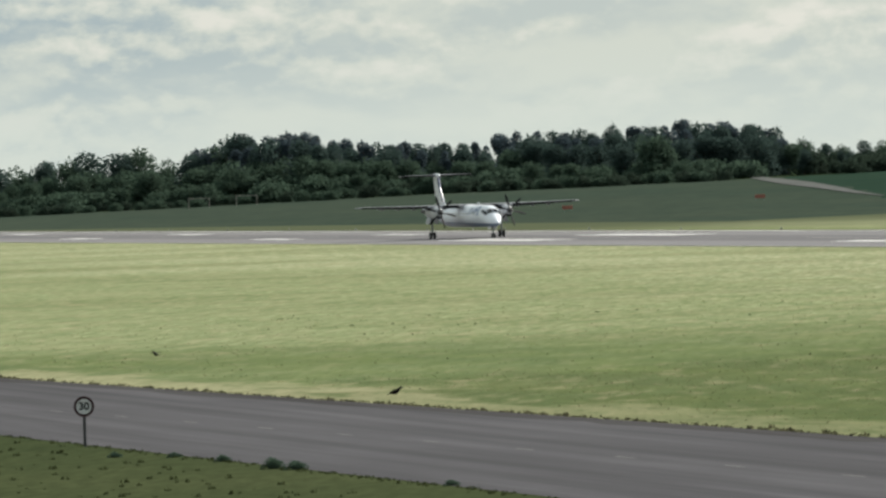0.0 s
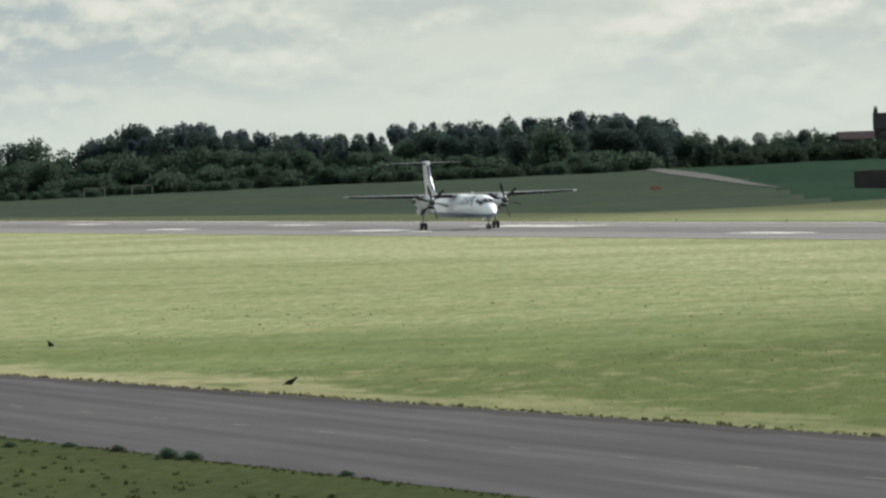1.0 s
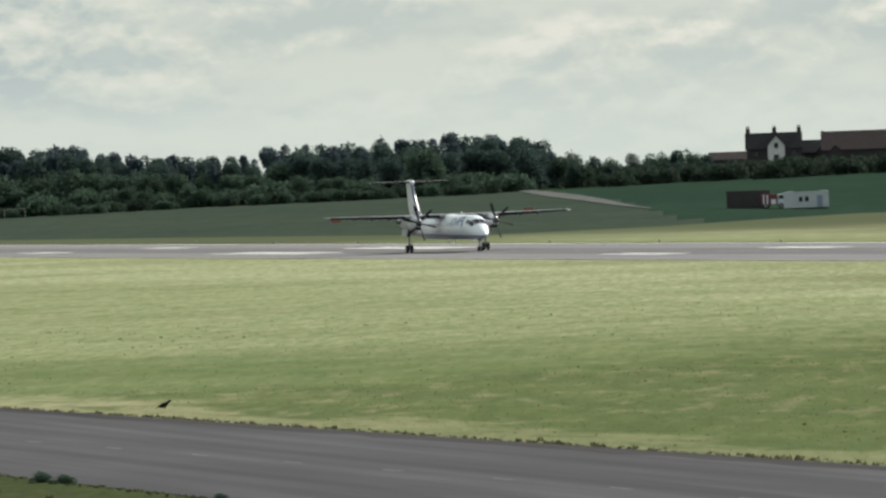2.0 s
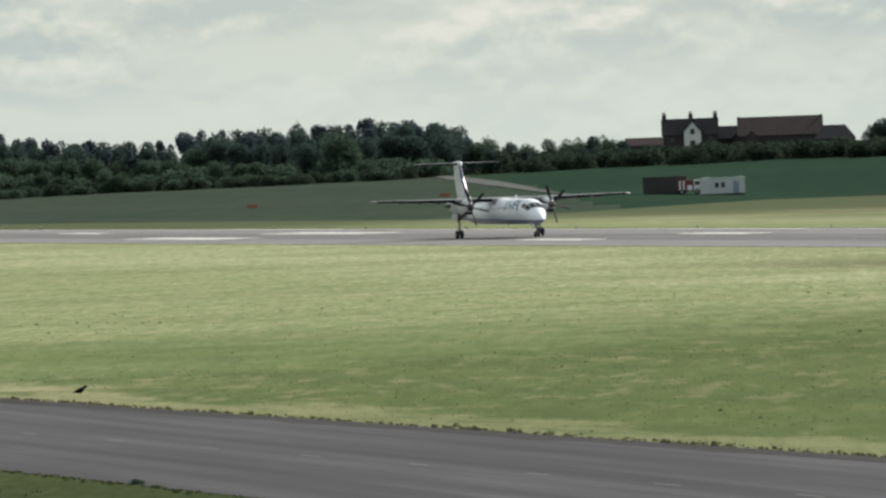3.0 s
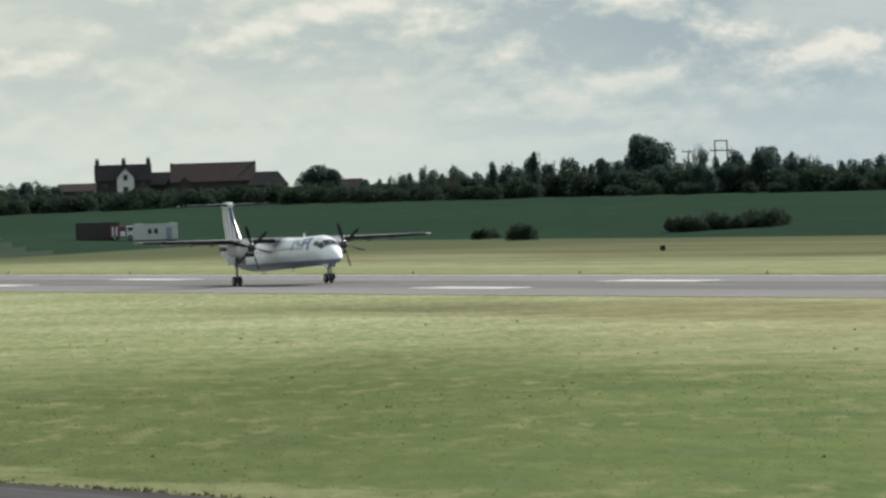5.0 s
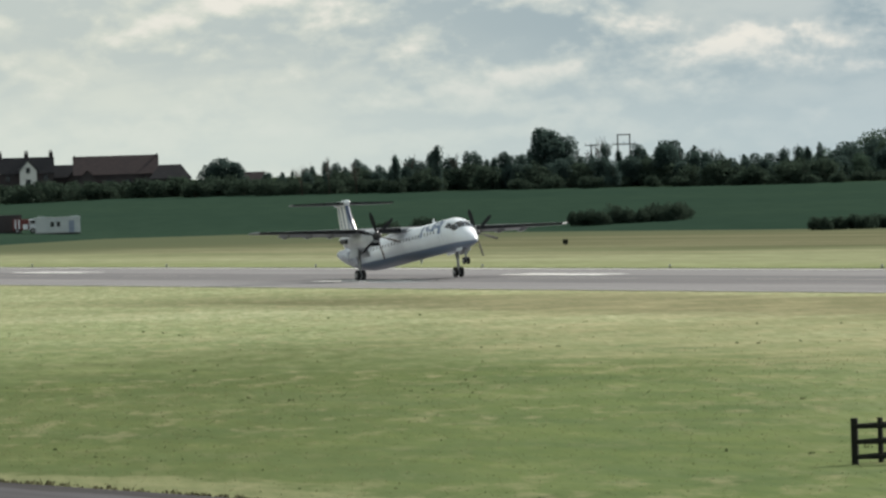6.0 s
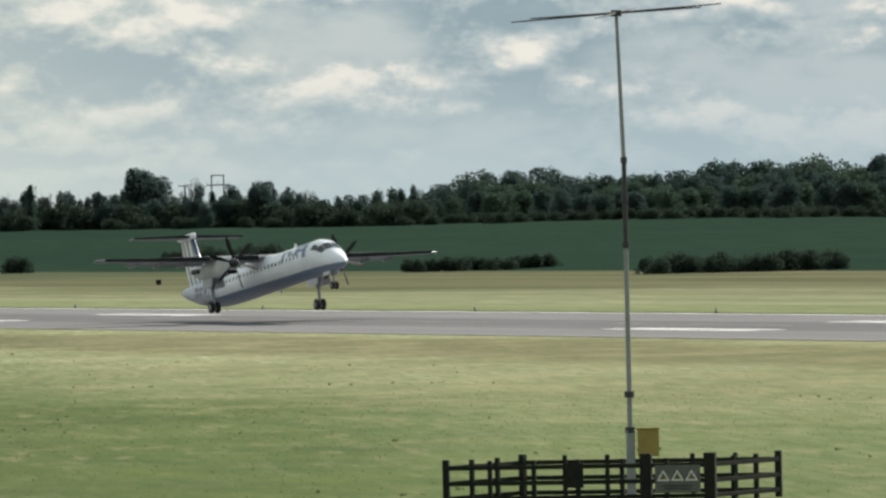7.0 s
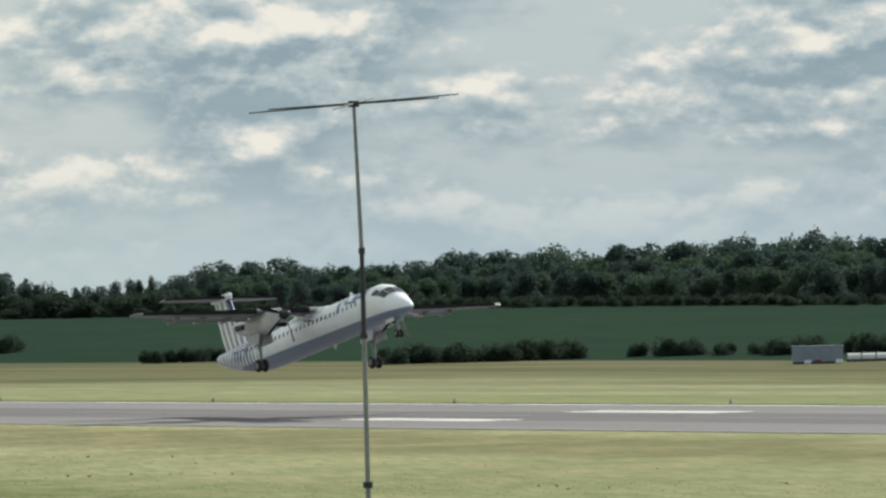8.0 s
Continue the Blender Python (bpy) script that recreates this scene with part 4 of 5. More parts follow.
def crow(at, turn, flying, label):
    e = thing("crow", Matrix.Translation(at) @ Matrix.Rotation(radians(turn), 4, "Z") @ Matrix.Scale(0.8 if flying else 1.0, 4), label, "bird", "crows")
    bm = bmesh.new()
    tab = [(-0.20, 0.02, 0.10), (-0.12, 0.07, 0.13), (0.0, 0.11, 0.17), (0.09, 0.10, 0.22), (0.14, 0.07, 0.28), (0.18, 0.065, 0.325), (0.22, 0.05, 0.33), (0.25, 0.012, 0.32)]
    loft(bm, [[Vector((x, r * math.cos(a), z + r * math.sin(a))) for a in [2 * math.pi * k / 10 for k in range(10)]] for x, r, z in tab])
    part("body", bm, M["feather"], e, smooth=True)
    part("beak", tubed((0.24, 0, 0.322), (0.32, 0, 0.305), 0.018, 0.003, 6), M["dark_metal"], e)
    part("tail", boxed((0.20, 0.11, 0.02), (-0.27, 0, 0.085), Matrix.Rotation(radians(-15), 4, "Y")), M["feather"], e)
    wings = []
    for sg in (-1, 1):
        part("leg", tubed((0.03, sg * 0.04, 0.0), (0.01, sg * 0.04, 0.09), 0.01, 0.012, 5), M["dark_metal"], e)
        bm = bmesh.new()
        if flying: pts = [(0.08, 0, 0), (0.11, 0.24, 0.0), (0.0, 0.46, 0.0), (-0.13, 0.28, 0.0), (-0.11, 0, 0)]
        else: pts = [(0.10, 0.02, 0.04), (0.05, 0.03, -0.06), (-0.16, 0.02, -0.10), (-0.28, -0.02, -0.10), (-0.08, 0.01, 0.03)]
        loft(bm, [[Vector((x, sg * (y + o * 0.5), z + o)) for x, y, z in pts] for o in (0, 0.018)])
        w = part("wing", bm, M["feather"], e)
        w.location = (0, sg * 0.085, 0.21)
        wings.append((w, sg))
    return wings


crow(rwy(-299.5, -160.1), 10, False, "black crow standing on the grass by the road")
CROW_WINGS = crow((rwy(-394.3, -150.4) * 0.969), 150, True, "black crow settling on the grass with beating wings")

# fenced aerial mast


def rail_fence():
    """A square rail fence round the mast foot."""
    e = thing("rail_fence", Matrix(), "dark timber post and rail fence round the mast", "fence")
    ring = [Vector((8.98, 229.0)), Vector((16.62, 227.0)), Vector((18.86, 230.2)), Vector((11.4, 232.4))]
    for k in range(4):
        a, b = ring[k], ring[(k + 1) % 4]
        ln = (b - a).length
        n = 6 if k in (0, 2) else 3
        d = (b - a) / ln
        turn = Matrix.Rotation(math.atan2(d.y, d.x), 4, "Z")
        for i in range(n):
            p = a + d * ln * i / n
            big = 0.19 if i == 0 else 0.13
            part("post", boxed((big, big, 1.42 if i == 0 else 1.34), (p.x, p.y, 0.66), turn, 0.015), M["timber_dark"], e)
        for z in (0.22, 0.66, 1.12):
            c = (a + b) / 2
            part("rail", boxed((ln, 0.05, 0.13), (c.x - d.y * -0.08, c.y - d.x * 0.08, z), turn, 0.008), M["timber_dark"], e)
    part("dark_panel", boxed((0.5, 0.06, 0.72), (12.7, 227.87, 0.86), Matrix.Rotation(radians(-15), 4, "Z"), 0.01), M["timber_dark"], e)
    return e


rail_fence()


M["grey_board"] = plain("weathered_board", col(0.13, 0.135, 0.12), col(0.09, 0.095, 0.085), 0.3, 0.8)
M["yellow_dim"] = plain("faded_yellow", col(0.16, 0.12, 0.05), col(0.12, 0.09, 0.04), 0.2, 0.8)


def gate_boards():
    e = thing("warning_board", Matrix.Translation((15.65, 227.05, 0)) @ Matrix.Rotation(radians(-15), 4, "Z"), "pale warning board with three triangles on the fence", "sign")
    part("panel", boxed((1.35, 0.04, 0.80), (0, 0, 0.72), bevel=0.01), M["grey_board"], e)
    for x in (-0.42, 0.0, 0.42):
        bm = bmesh.new()
        rings = [[Vector((x + 0.19 * sx, y, 0.78 + 0.19 * sz)) for sx, sz in ((-1, -0.6), (1, -0.6), (0, 1.1))] for y in (-0.025, -0.035)]
        loft(bm, rings)
        t = part("triangle", bm, M["render"], e)
        rings = [[Vector((x + 0.12 * sx, y, 0.78 + 0.12 * sz)) for sx, sz in ((-1, -0.6), (1, -0.6), (0, 1.1))] for y in (-0.034, -0.041)]
        part("triangle_face", loft(bmesh.new(), rings), M["yellow_dim"], t)
    for z, w in ((0.52, 0.9), (0.44, 0.8)): part("text_bar", boxed((w, 0.01, 0.045), (0, -0.027, z)), M["dark_metal"], e)
    for x in (-0.95, 0.95): part("gate_post", boxed((0.34, 0.3, 1.5), (x, 0.1, 0.72), bevel=0.02), M["timber_dark"], e)


gate_boards()


def mast():
    base = Vector((14.46, 229.6, 0))
    e = thing("aerial_mast", Matrix.Translation(base), "tall slim galvanised aerial mast with crossed dipole arms", "mast")
    top = top_of(1.348, 230.0)
    part("foot", boxed((0.9, 0.9, 0.25), (0, 0, 0.05), bevel=0.03), M["cabin"], e)
    part("socket", boxed((0.25, 0.25, 2.1), (0, 0, 1.05), bevel=0.02), M["galv"], e)
    part("lower_tube", tubed((0, 0, 2.0), (0, 0, 7.6), 0.078, 0.07, 14), M["galv"], e)
    part("middle_tube", tubed((0, 0, 7.5), (0, 0, 10.1), 0.075, 0.07, 14), M["dark_metal"], e, "dark painted section")
    part("upper_tube", tubed((0, 0, 10.0), (-0.12, 0, top), 0.066, 0.05, 14), M["galv"], e)
    for z, r in ((2.1, 0.15), (3.15, 0.15), (7.55, 0.11), (8.9, 0.105), (10.05, 0.10)):
        part("collar", tubed((0, 0, z - 0.09), (0, 0, z + 0.09), r, r, 14), M["dark_metal"], e)
    part("hub", tubed((-0.12, 0, top - 0.08), (-0.12, 0, top + 0.1), 0.16, 0.16, 12), M["dark_metal"], e)
    for dx, dy, ln, rise in ((1, 0.10, 3.13, 0.068), (1, 0.42, 2.8, 0.048), (0.26, 1, 3.1, 0.07)):
        d = Vector((dx, dy, 0)).normalized()
        for sg in (-1, 1):
            a = Vector((-0.12, 0, top + 0.02))
            b = a + d * ln * sg + Vector((0, 0, rise * ln * sg))
            part("dipole_arm", tubed(a, b, 0.034, 0.018, 8), M["dark_metal"], e)
    box_ = part("control_box", boxed((0.62, 0.28, 0.80), (0.52, -0.1, 1.72), bevel=0.02), M["yellow"], e, "yellow control box")
    part("box_lid", boxed((0.66, 0.32, 0.05), (0.52, -0.1, 2.14)), M["yellow"], box_)
    part("box_leg", boxed((0.12, 0.12, 1.4), (0.52, 0.0, 0.66)), M["galv"], e)


mast()


def cone(at):
    e = thing("traffic_cone", Matrix.Translation(at), "small orange traffic cone on the grass", "cone")
    part("base", boxed((0.34, 0.34, 0.05), (0, 0, 0.025), bevel=0.01), M["orange"], e)
    part("body", tubed((0, 0, 0.04), (0, 0, 0.48), 0.13, 0.03, 14), M["orange"], e)


cone((14.1, 205.0, 0))

# tufts along the road's edges and in the grass


def tufts(name, spots, label, mat):
    verts, faces = [], []
    rnd = random.Random(77)
    for p, size in spots:
        for _ in range(9):
            a = rnd.uniform(0, 6.28)
            q = p + Vector((rnd.gauss(0, 0.5), rnd.gauss(0, 0.5), 0)) * size
            h = size * rnd.uniform(0.4, 1.0)
            w = size * rnd.uniform(0.15, 0.4)
            d = Vector((math.cos(a), math.sin(a), 0)) * w
            lean = Vector((rnd.uniform(-0.4, 0.4), rnd.uniform(-0.4, 0.4), 1)) * h
            b = len(verts)
            verts += [tuple(q - d), tuple(q + d), tuple(q + lean + d * 0.4), tuple(q + lean - d * 0.3)]
            faces.append((b, b + 1, b + 2, b + 3))
    me = bpy.data.meshes.new(name)
    me.from_pydata(verts, [], faces)
    me.materials.append(mat)
    ob = new(name, me)
    return tagged(ob, label, "grass", kind="stuff")


M["coarse_tuft"] = leaf_mat("coarse_blade", col(0.075, 0.095, 0.045), col(0.12, 0.14, 0.065))
M["verge_tuft"] = leaf_mat("verge_blade", col(0.040, 0.050, 0.022), col(0.062, 0.076, 0.034))
rt = random.Random(5)
spots, near_spots = [], []
for i in range(2600):
    s = rt.uniform(-420, -120)
    far = rt.random() < 0.6
    (spots if far else near_spots).append((road_edge(s, far) + ACROSS * (abs(rt.gauss(0, 0.35)) * (1 if far else -1)), rt.uniform(0.03, 0.08) + 0.10 * rt.random() ** 5 if far else rt.uniform(0.03, 0.12)))
tufts("edge_tufts", spots, "ragged grass tufts along the road edge", M["tuft"])
tufts("edge_tufts", near_spots, "low green tufts where the verge meets the road", M["verge_tuft"])


def sward(count, seed, s0, s1, lat0, lat1, power, size):
    """Standing tufts of the mown grass, one sheet of small leaning blades."""
    g = np.random.default_rng(seed)
    s = g.uniform(s0, s1, count)
    lat = lat0 + (lat1 - lat0) * g.random(count) ** power
    a = np.array(ALONG)[:2]
    x = np.array(ACROSS)[:2]
    p = s[:, None] * a + (SPAN + lat)[:, None] * x
    far = np.linalg.norm(p, axis=1) / 300
    h = size * g.uniform(0.5, 1.3, count) * far ** 0.5
    w = size * g.uniform(0.8, 2.6, count) * far ** 0.7
    t = g.uniform(-0.9, 0.9, count)
    d = np.stack([np.cos(t), np.sin(t)], 1) * w[:, None]
    lean = g.normal(0, 0.5, (count, 2)) * h[:, None]
    zero = np.zeros((count, 1)) - 0.01
    v = np.concatenate([np.concatenate([p - d, zero], 1), np.concatenate([p + d, zero], 1),
                        np.concatenate([p + lean + d * 0.55, h[:, None] * g.uniform(0.6, 1.0, (count, 1))], 1),
                        np.concatenate([p + lean - d * 0.2, h[:, None]], 1)], 1).reshape(-1, 3)
    me = bpy.data.meshes.new("grass_tufts")
    me.from_pydata(v.tolist(), [], np.arange(4 * count).reshape(-1, 4).tolist())
    me.materials.append(M["blades"])
    return tagged(new("grass_tufts", me), "short leaning tufts of the mown airfield grass", "grass", kind="stuff")


sward(2600, 3, -480, -150, -159, -60, 1.6, 0.04)
sward(15000, 8, -330, -165, -157, -70, 1.0, 0.03)
spots = []
for i in range(44):
    s, lat = rt.uniform(-470, -190), -150 + 95 * rt.random()
    for _ in range(rt.randint(1, 4)): spots.append((rwy(s + rt.gauss(0, 4), lat + rt.gauss(0, 1.5)), rt.uniform(0.05, 0.12)))
tufts("coarse_tufts", spots, "coarse dark tufts scattered in the mown grass", M["coarse_tuft"])
spots = [(rwy(rt.uniform(-330, -180), -182 - 20 * rt.random()), rt.uniform(0.05, 0.16)) for _ in range(700)]
tufts("verge_tufts", spots, "rough dark tufts on the verge", M["verge_tuft"])


def weed(p, h, wide, kind):
    protos, label, category = KINDS[kind]
    cm, tm = protos[0]
    e = new("weed_clump")
    e.matrix_basis = Matrix.Translation(p) @ Matrix.Diagonal((h * wide, h * wide, h, 1))
    for n, me in (("stem", tm), ("foliage", cm)):
        o = new(n, me)
        o.parent = e
    tagged(e, "dark leafy weed clump on the verge", "weed", "weeds on the verge")


for x, y, h, w in ((-37.9, 233.0, 0.40, 1.3), (-37.0, 231.8, 0.32, 1.6), (-30.2, 216.8, 0.20, 1.8), (-45.2, 246.5, 0.22, 1.6), (-43.0, 245.0, 0.2, 1.8), (-40.6, 240.0, 0.26, 1.5)):
    weed(Vector((x, y, 0.0)), h, w, "shrub")

# ---- the airliner ----
# local frame: x forward, y to its left, z up; the origin lies on the ground between the main wheels
FUS = [(15.75, 0.05, 1.86, 0.05), (15.5, 0.29, 1.88, 0.26), (15.0, 0.54, 1.96, 0.47), (14.3, 0.80, 2.11, 0.70), (13.7, 0.99, 2.28, 0.92), (13.1, 1.14, 2.46, 1.12),
       (12.4, 1.27, 2.62, 1.27), (11.6, 1.345, 2.70, 1.345), (10.5, 1.35, 2.70, 1.35), (6, 1.35, 2.70, 1.35), (0, 1.35, 2.70, 1.35), (-5, 1.35, 2.70, 1.35), (-8, 1.30, 2.72, 1.30),
       (-10.5, 1.15, 2.85, 1.16), (-13, 0.90, 3.08, 0.90), (-15, 0.62, 3.32, 0.62), (-16.4, 0.36, 3.52, 0.36), (-17.05, 0.12, 3.66, 0.12)]


def fus_at(x):
    return lerp_table([(-a, b, c, d) for a, b, c, d in FUS], -x)


def fus_point(x, ang, out=0.0):
    """A point of the skin: ang from the top, positive to the aircraft's right."""
    hw, zc, hh = fus_at(x)
    return Vector((x, -(hw + out) * math.sin(ang), zc + (hh + out) * math.cos(ang)))


def skin_patch(x0, x1, a0, a1, out=0.012, nx=2, na=3, slant=0.0):
    """A thin patch that follows the fuselage skin."""
    bm = bmesh.new()
    grid = []
    for i in range(nx + 1):
        row = []
        for j in range(na + 1):
            k = j / na
            x = x0 + (x1 - x0) * i / nx + slant * (k - 0.5)
            row.append(bm.verts.new(fus_point(x, a0 + (a1 - a0) * k, out)))
        grid.append(row)
    for i in range(nx):
        for j in range(na):
            bm.faces.new((grid[i][j], grid[i + 1][j], grid[i + 1][j + 1], grid[i][j + 1]))
    bmesh.ops.recalc_face_normals(bm, faces=bm.faces[:])
    return bm


def livery():
    m = Mat("airliner_paint", 0.3, spec=0.5)
    x, y, z = m.axes()
    belly = m.span(m.math("ADD", z, m.math("MULTIPLY", x, 0.012)), 1.94, 2.00, 1.0, 0.0)
    white = m.mix(m.noise(0.8, 4), col(0.80, 0.84, 0.90), col(0.74, 0.78, 0.85))
    c = m.mix(belly, white, col(0.16, 0.22, 0.32))
    wv = m.node("ShaderNodeTexWave")
    mp = m.node("ShaderNodeMapping")
    mp.inputs["Rotation"].default_value = (0, radians(-18), 0)
    m.put(mp.inputs[0], m.co)
    m.put(wv.inputs[0], mp.outputs[0])
    wv.inputs["Scale"].default_value, wv.inputs["Distortion"].default_value, wv.inputs["Detail"].default_value = 0.50, 2.2, 1.2
    rear = m.span(x, -9.0, -6.2, 1.0, 0.0)
    stripes = m.math("MULTIPLY", m.span(wv.outputs["Color"], 0.42, 0.52), rear)
    c = m.mix(stripes, c, col(0.055, 0.085, 0.17))
    soot = m.noise((0.25, 1.5, 1.5), 4, 0.45, 0.75)
    c = m.mix(m.math("MULTIPLY", soot, 0.12), c, col(0.2, 0.2, 0.22))
    return m.done(c)


def aerofoil(chord, thick):
    top = [(0.0, 0.0), (0.03, 0.45), (0.12, 0.85), (0.3, 1.0), (0.55, 0.82), (0.8, 0.4), (1.0, 0.03)]
    pts = [(x * chord, z * thick * 0.62) for x, z in top] + [(x * chord, -z * thick * 0.38) for x, z in reversed(top[1:-1])]
    return pts


def wing_loft(stations, vertical=False):
    """stations: y, leading edge x, chord, thickness, z."""
    rings = []
    for y, le, ch, th, z in stations:
        if vertical: rings.append([Vector((le - a, b, z)) for a, b in aerofoil(ch, th)])
        else: rings.append([Vector((le - a, y, z + b)) for a, b in aerofoil(ch, th)])
    return loft(bmesh.new(), rings)


def boot_loft(stations, depth, vertical=False, out=0.012):
    """A rubber boot over the leading edge."""
    rings = []
    for y, le, ch, th, z in stations:
        t = th * 0.5 + out
        prof = [(-out * 1.5, 0), (depth * 0.2, t * 0.72), (depth * 0.7, t * 1.1), (depth * 0.7, t * 0.9), (depth, -t * 0.62), (depth, -t * 0.86), (depth * 0.2, -t * 0.6)]
        if not vertical: prof = [(-0.022, 0.74 * t), (-0.032, 0), (-0.022, -0.74 * t), (depth, -0.74 * t), (depth, 0.74 * t)]
        if vertical: rings.append([Vector((le - a, b, z)) for a, b in prof])
        else: rings.append([Vector((le - a, y, z + b)) for a, b in prof])
    return loft(bmesh.new(), rings)


def airliner():
    e = thing("airliner", Matrix(), "white twin-propeller airliner with blue markings taking off", "aeroplane")
    # fuselage
    n = 28
    bm = bmesh.new()
    rings = []
    xs = sorted({f[0] for f in FUS} | {15.25, 14.65, 14.0, 13.4, 12.75, 12.0}, reverse=True)
    for x in xs:
        hw, zc, hh = fus_at(x)
        rings.append([Vector((x, -hw * math.sin(2 * math.pi * k / n), zc + hh * math.cos(2 * math.pi * k / n))) for k in range(n)])
    loft(bm, rings)
    fus = part("fuselage", bm, livery(), e, smooth=True)
    # cockpit glazing, cabin windows, doors
    for a0, a1, x0, x1, lean in ((0.03, 0.60, 13.80, 13.02, -0.1), (0.65, 1.12, 13.66, 12.82, -0.25), (0.78, 1.16, 12.72, 12.12, -0.2)):
        for sg in (-1, 1): part("cockpit_pane", skin_patch(x0, x1, sg * a0, sg * a1, 0.022, 4, 6, lean), M["glass"], fus)
    for i in range(27):
        x = 9.8 - 0.72 * i
        for sg in (-1, 1): part("cabin_window", skin_patch(x, x - 0.26, sg * 1.22, sg * 1.45, 0.008, 1, 2), M["glass"], fus)
    for x, w in ((11.6, 0.75), (-9.2, 0.75)):
        for sg in (-1, 1):
            for xa in (x, x - w): part("door_seam", skin_patch(xa, xa - 0.04, sg * 0.95, sg * 2.0, 0.006, 1, 4), M["grey_paint"], fus)
    # blue marks on the flank: forward and aft
    for sg in (-1, 1):
        for x, w, a0, a1 in ((11.7, 0.48, 0.50, 1.50), (11.25, 0.75, 0.50, 0.74), (11.25, 0.65, 0.88, 1.10), (10.55, 0.46, 0.55, 1.24), (10.05, 0.40, 1.02, 1.18), (9.5, 0.30, 0.72, 1.16), (9.1, 0.34, 0.72, 0.86), (8.7, 0.30, 0.72, 1.45)):
            part("blue_mark", skin_patch(1.45 * x - 5.8, 1.45 * (x - w) - 5.8, sg * a0, sg * a1, 0.014, 2, 5, 0.25), M["sky_blue"], fus)
        for x, w, a0, a1 in ((-9.3, 0.3, 0.9, 1.9), (-10.0, 0.5, 1.1, 1.3), (-10.4, 0.3, 1.2, 1.8), (-11.0, 0.4, 1.2, 1.8), (-11.7, 0.35, 1.1, 1.9)):
            part("blue_mark", skin_patch(x, x - w, sg * a0, sg * a1, 0.014, 2, 5, 0.2), M["navy"], fus)
    # wing box fairing on the roof
    bm = bmesh.new()
    rings = []
    for x, w, h in ((4.0, 0.3, 0.05), (3.0, 0.85, 0.28), (1.5, 1.1, 0.36), (-1.5, 1.1, 0.34), (-3.2, 0.85, 0.2), (-4.6, 0.3, 0.03)):
        rings.append([Vector((x, w * math.sin(a), 3.82 + h * math.cos(a))) for a in [2 * math.pi * k / 14 for k in range(14)]])
    part("wing_fairing", loft(bm, rings), M["white"], e, smooth=True)
    # wings
    for sg in (-1, 1):
        st = [(0.0, 2.45, 3.0, 0.50, 3.92), (sg * 4.6, 2.35, 2.85, 0.46, 3.93), (sg * 9.5, 1.75, 2.1, 0.32, 4.03), (sg * 13.6, 1.25, 1.45, 0.20, 4.14), (sg * 14.2, 0.95, 0.9, 0.12, 4.16)]
        w = part("wing", wing_loft(st), M["wing_grey"], e)
        part("leading_edge_boot", boot_loft([(sg * 5.4, 2.26, 2.7, 0.43, 3.945)] + st[2:4], 0.15), M["boot"], w, "black rubber de-icing boot")
        part("leading_edge_boot", boot_loft([(sg * 1.45, 2.42, 3.0, 0.49, 3.92), (sg * 3.5, 2.38, 2.9, 0.47, 3.93)], 0.16), M["boot"], w, "black rubber de-icing boot")
        for y in (2.6, 6.6, 8.6, 10.6):
            z = 3.76 + max(0, y - 4.6) * 0.024
            bm = bmesh.new()
            loft(bm, [[Vector((x, sg * y + rr * math.sin(a), z + rr * 1.3 * math.cos(a))) for a in [2 * math.pi * k / 8 for k in range(8)]] for x, rr in ((0.6, 0.03), (0.1, 0.12), (-0.9, 0.13), (-1.7, 0.03))])
            part("flap_fairing", bm, M["wing_grey"], w, smooth=True)
        part("flap", boxed((0.55, 6.3, 0.07), (-0.80, sg * 8.0, 3.93), Matrix.Rotation(sg * radians(1.3), 4, "X") @ Matrix.Rotation(radians(-12), 4, "Y")), M["wing_grey"], w)
        # engine
        bm = bmesh.new()
        prof = [(4.35, 0.36, 0.42, 3.30), (3.9, 0.50, 0.62, 3.26), (3.0, 0.58, 0.74, 3.24), (1.8, 0.60, 0.80, 3.28), (0.2, 0.58, 0.80, 3.32), (-1.6, 0.52, 0.70, 3.42), (-3.2, 0.36, 0.45, 3.62), (-4.3, 0.12, 0.14, 3.82)]
        loft(bm, [[Vector((x, sg * 4.4 + a * math.sin(t), z + b * math.cos(t))) for t in [2 * math.pi * k / 18 for k in range(18)]] for x, a, b, z in prof])
        nac = part("nacelle", bm, M["nacelle"], e, smooth=True)
        part("intake", boxed((0.5, 0.62, 0.28), (4.05, sg * 4.4, 2.66), bevel=0.06), M["boot"], nac)
        part("exhaust", tubed((-1.2, sg * 4.95, 3.42), (-2.1, sg * 5.1, 3.46), 0.2, 0.22, 12), M["dark_metal"], nac)
        # main gear
        g = part("main_gear", tubed((0, sg * 4.4, 0.45), (0.05, sg * 4.4, 2.75), 0.11, 0.14, 12), M["galv"], e)
        part("side_brace", tubed((-0.05, sg * 4.4, 1.3), (-1.0, sg * 4.4, 2.8), 0.06, 0.06, 8), M["galv"], g)
        part("drag_brace", tubed((0.05, sg * 4.4, 1.6), (0.9, sg * 4.4, 2.8), 0.05, 0.05, 8), M["galv"], g)
        part("axle", tubed((0, sg * 4.4 - 0.42, 0.44), (0, sg * 4.4 + 0.42, 0.44), 0.06, 0.06, 8), M["steel"], g)
        for dy in (-0.5, 0.5): part("gear_door", boxed((2.0, 0.05, 0.75), (0.1, sg * 4.4 + dy, 2.28), Matrix.Rotation(radians(dy * 20), 4, "X"), 0.01), M["grey_paint"], g)
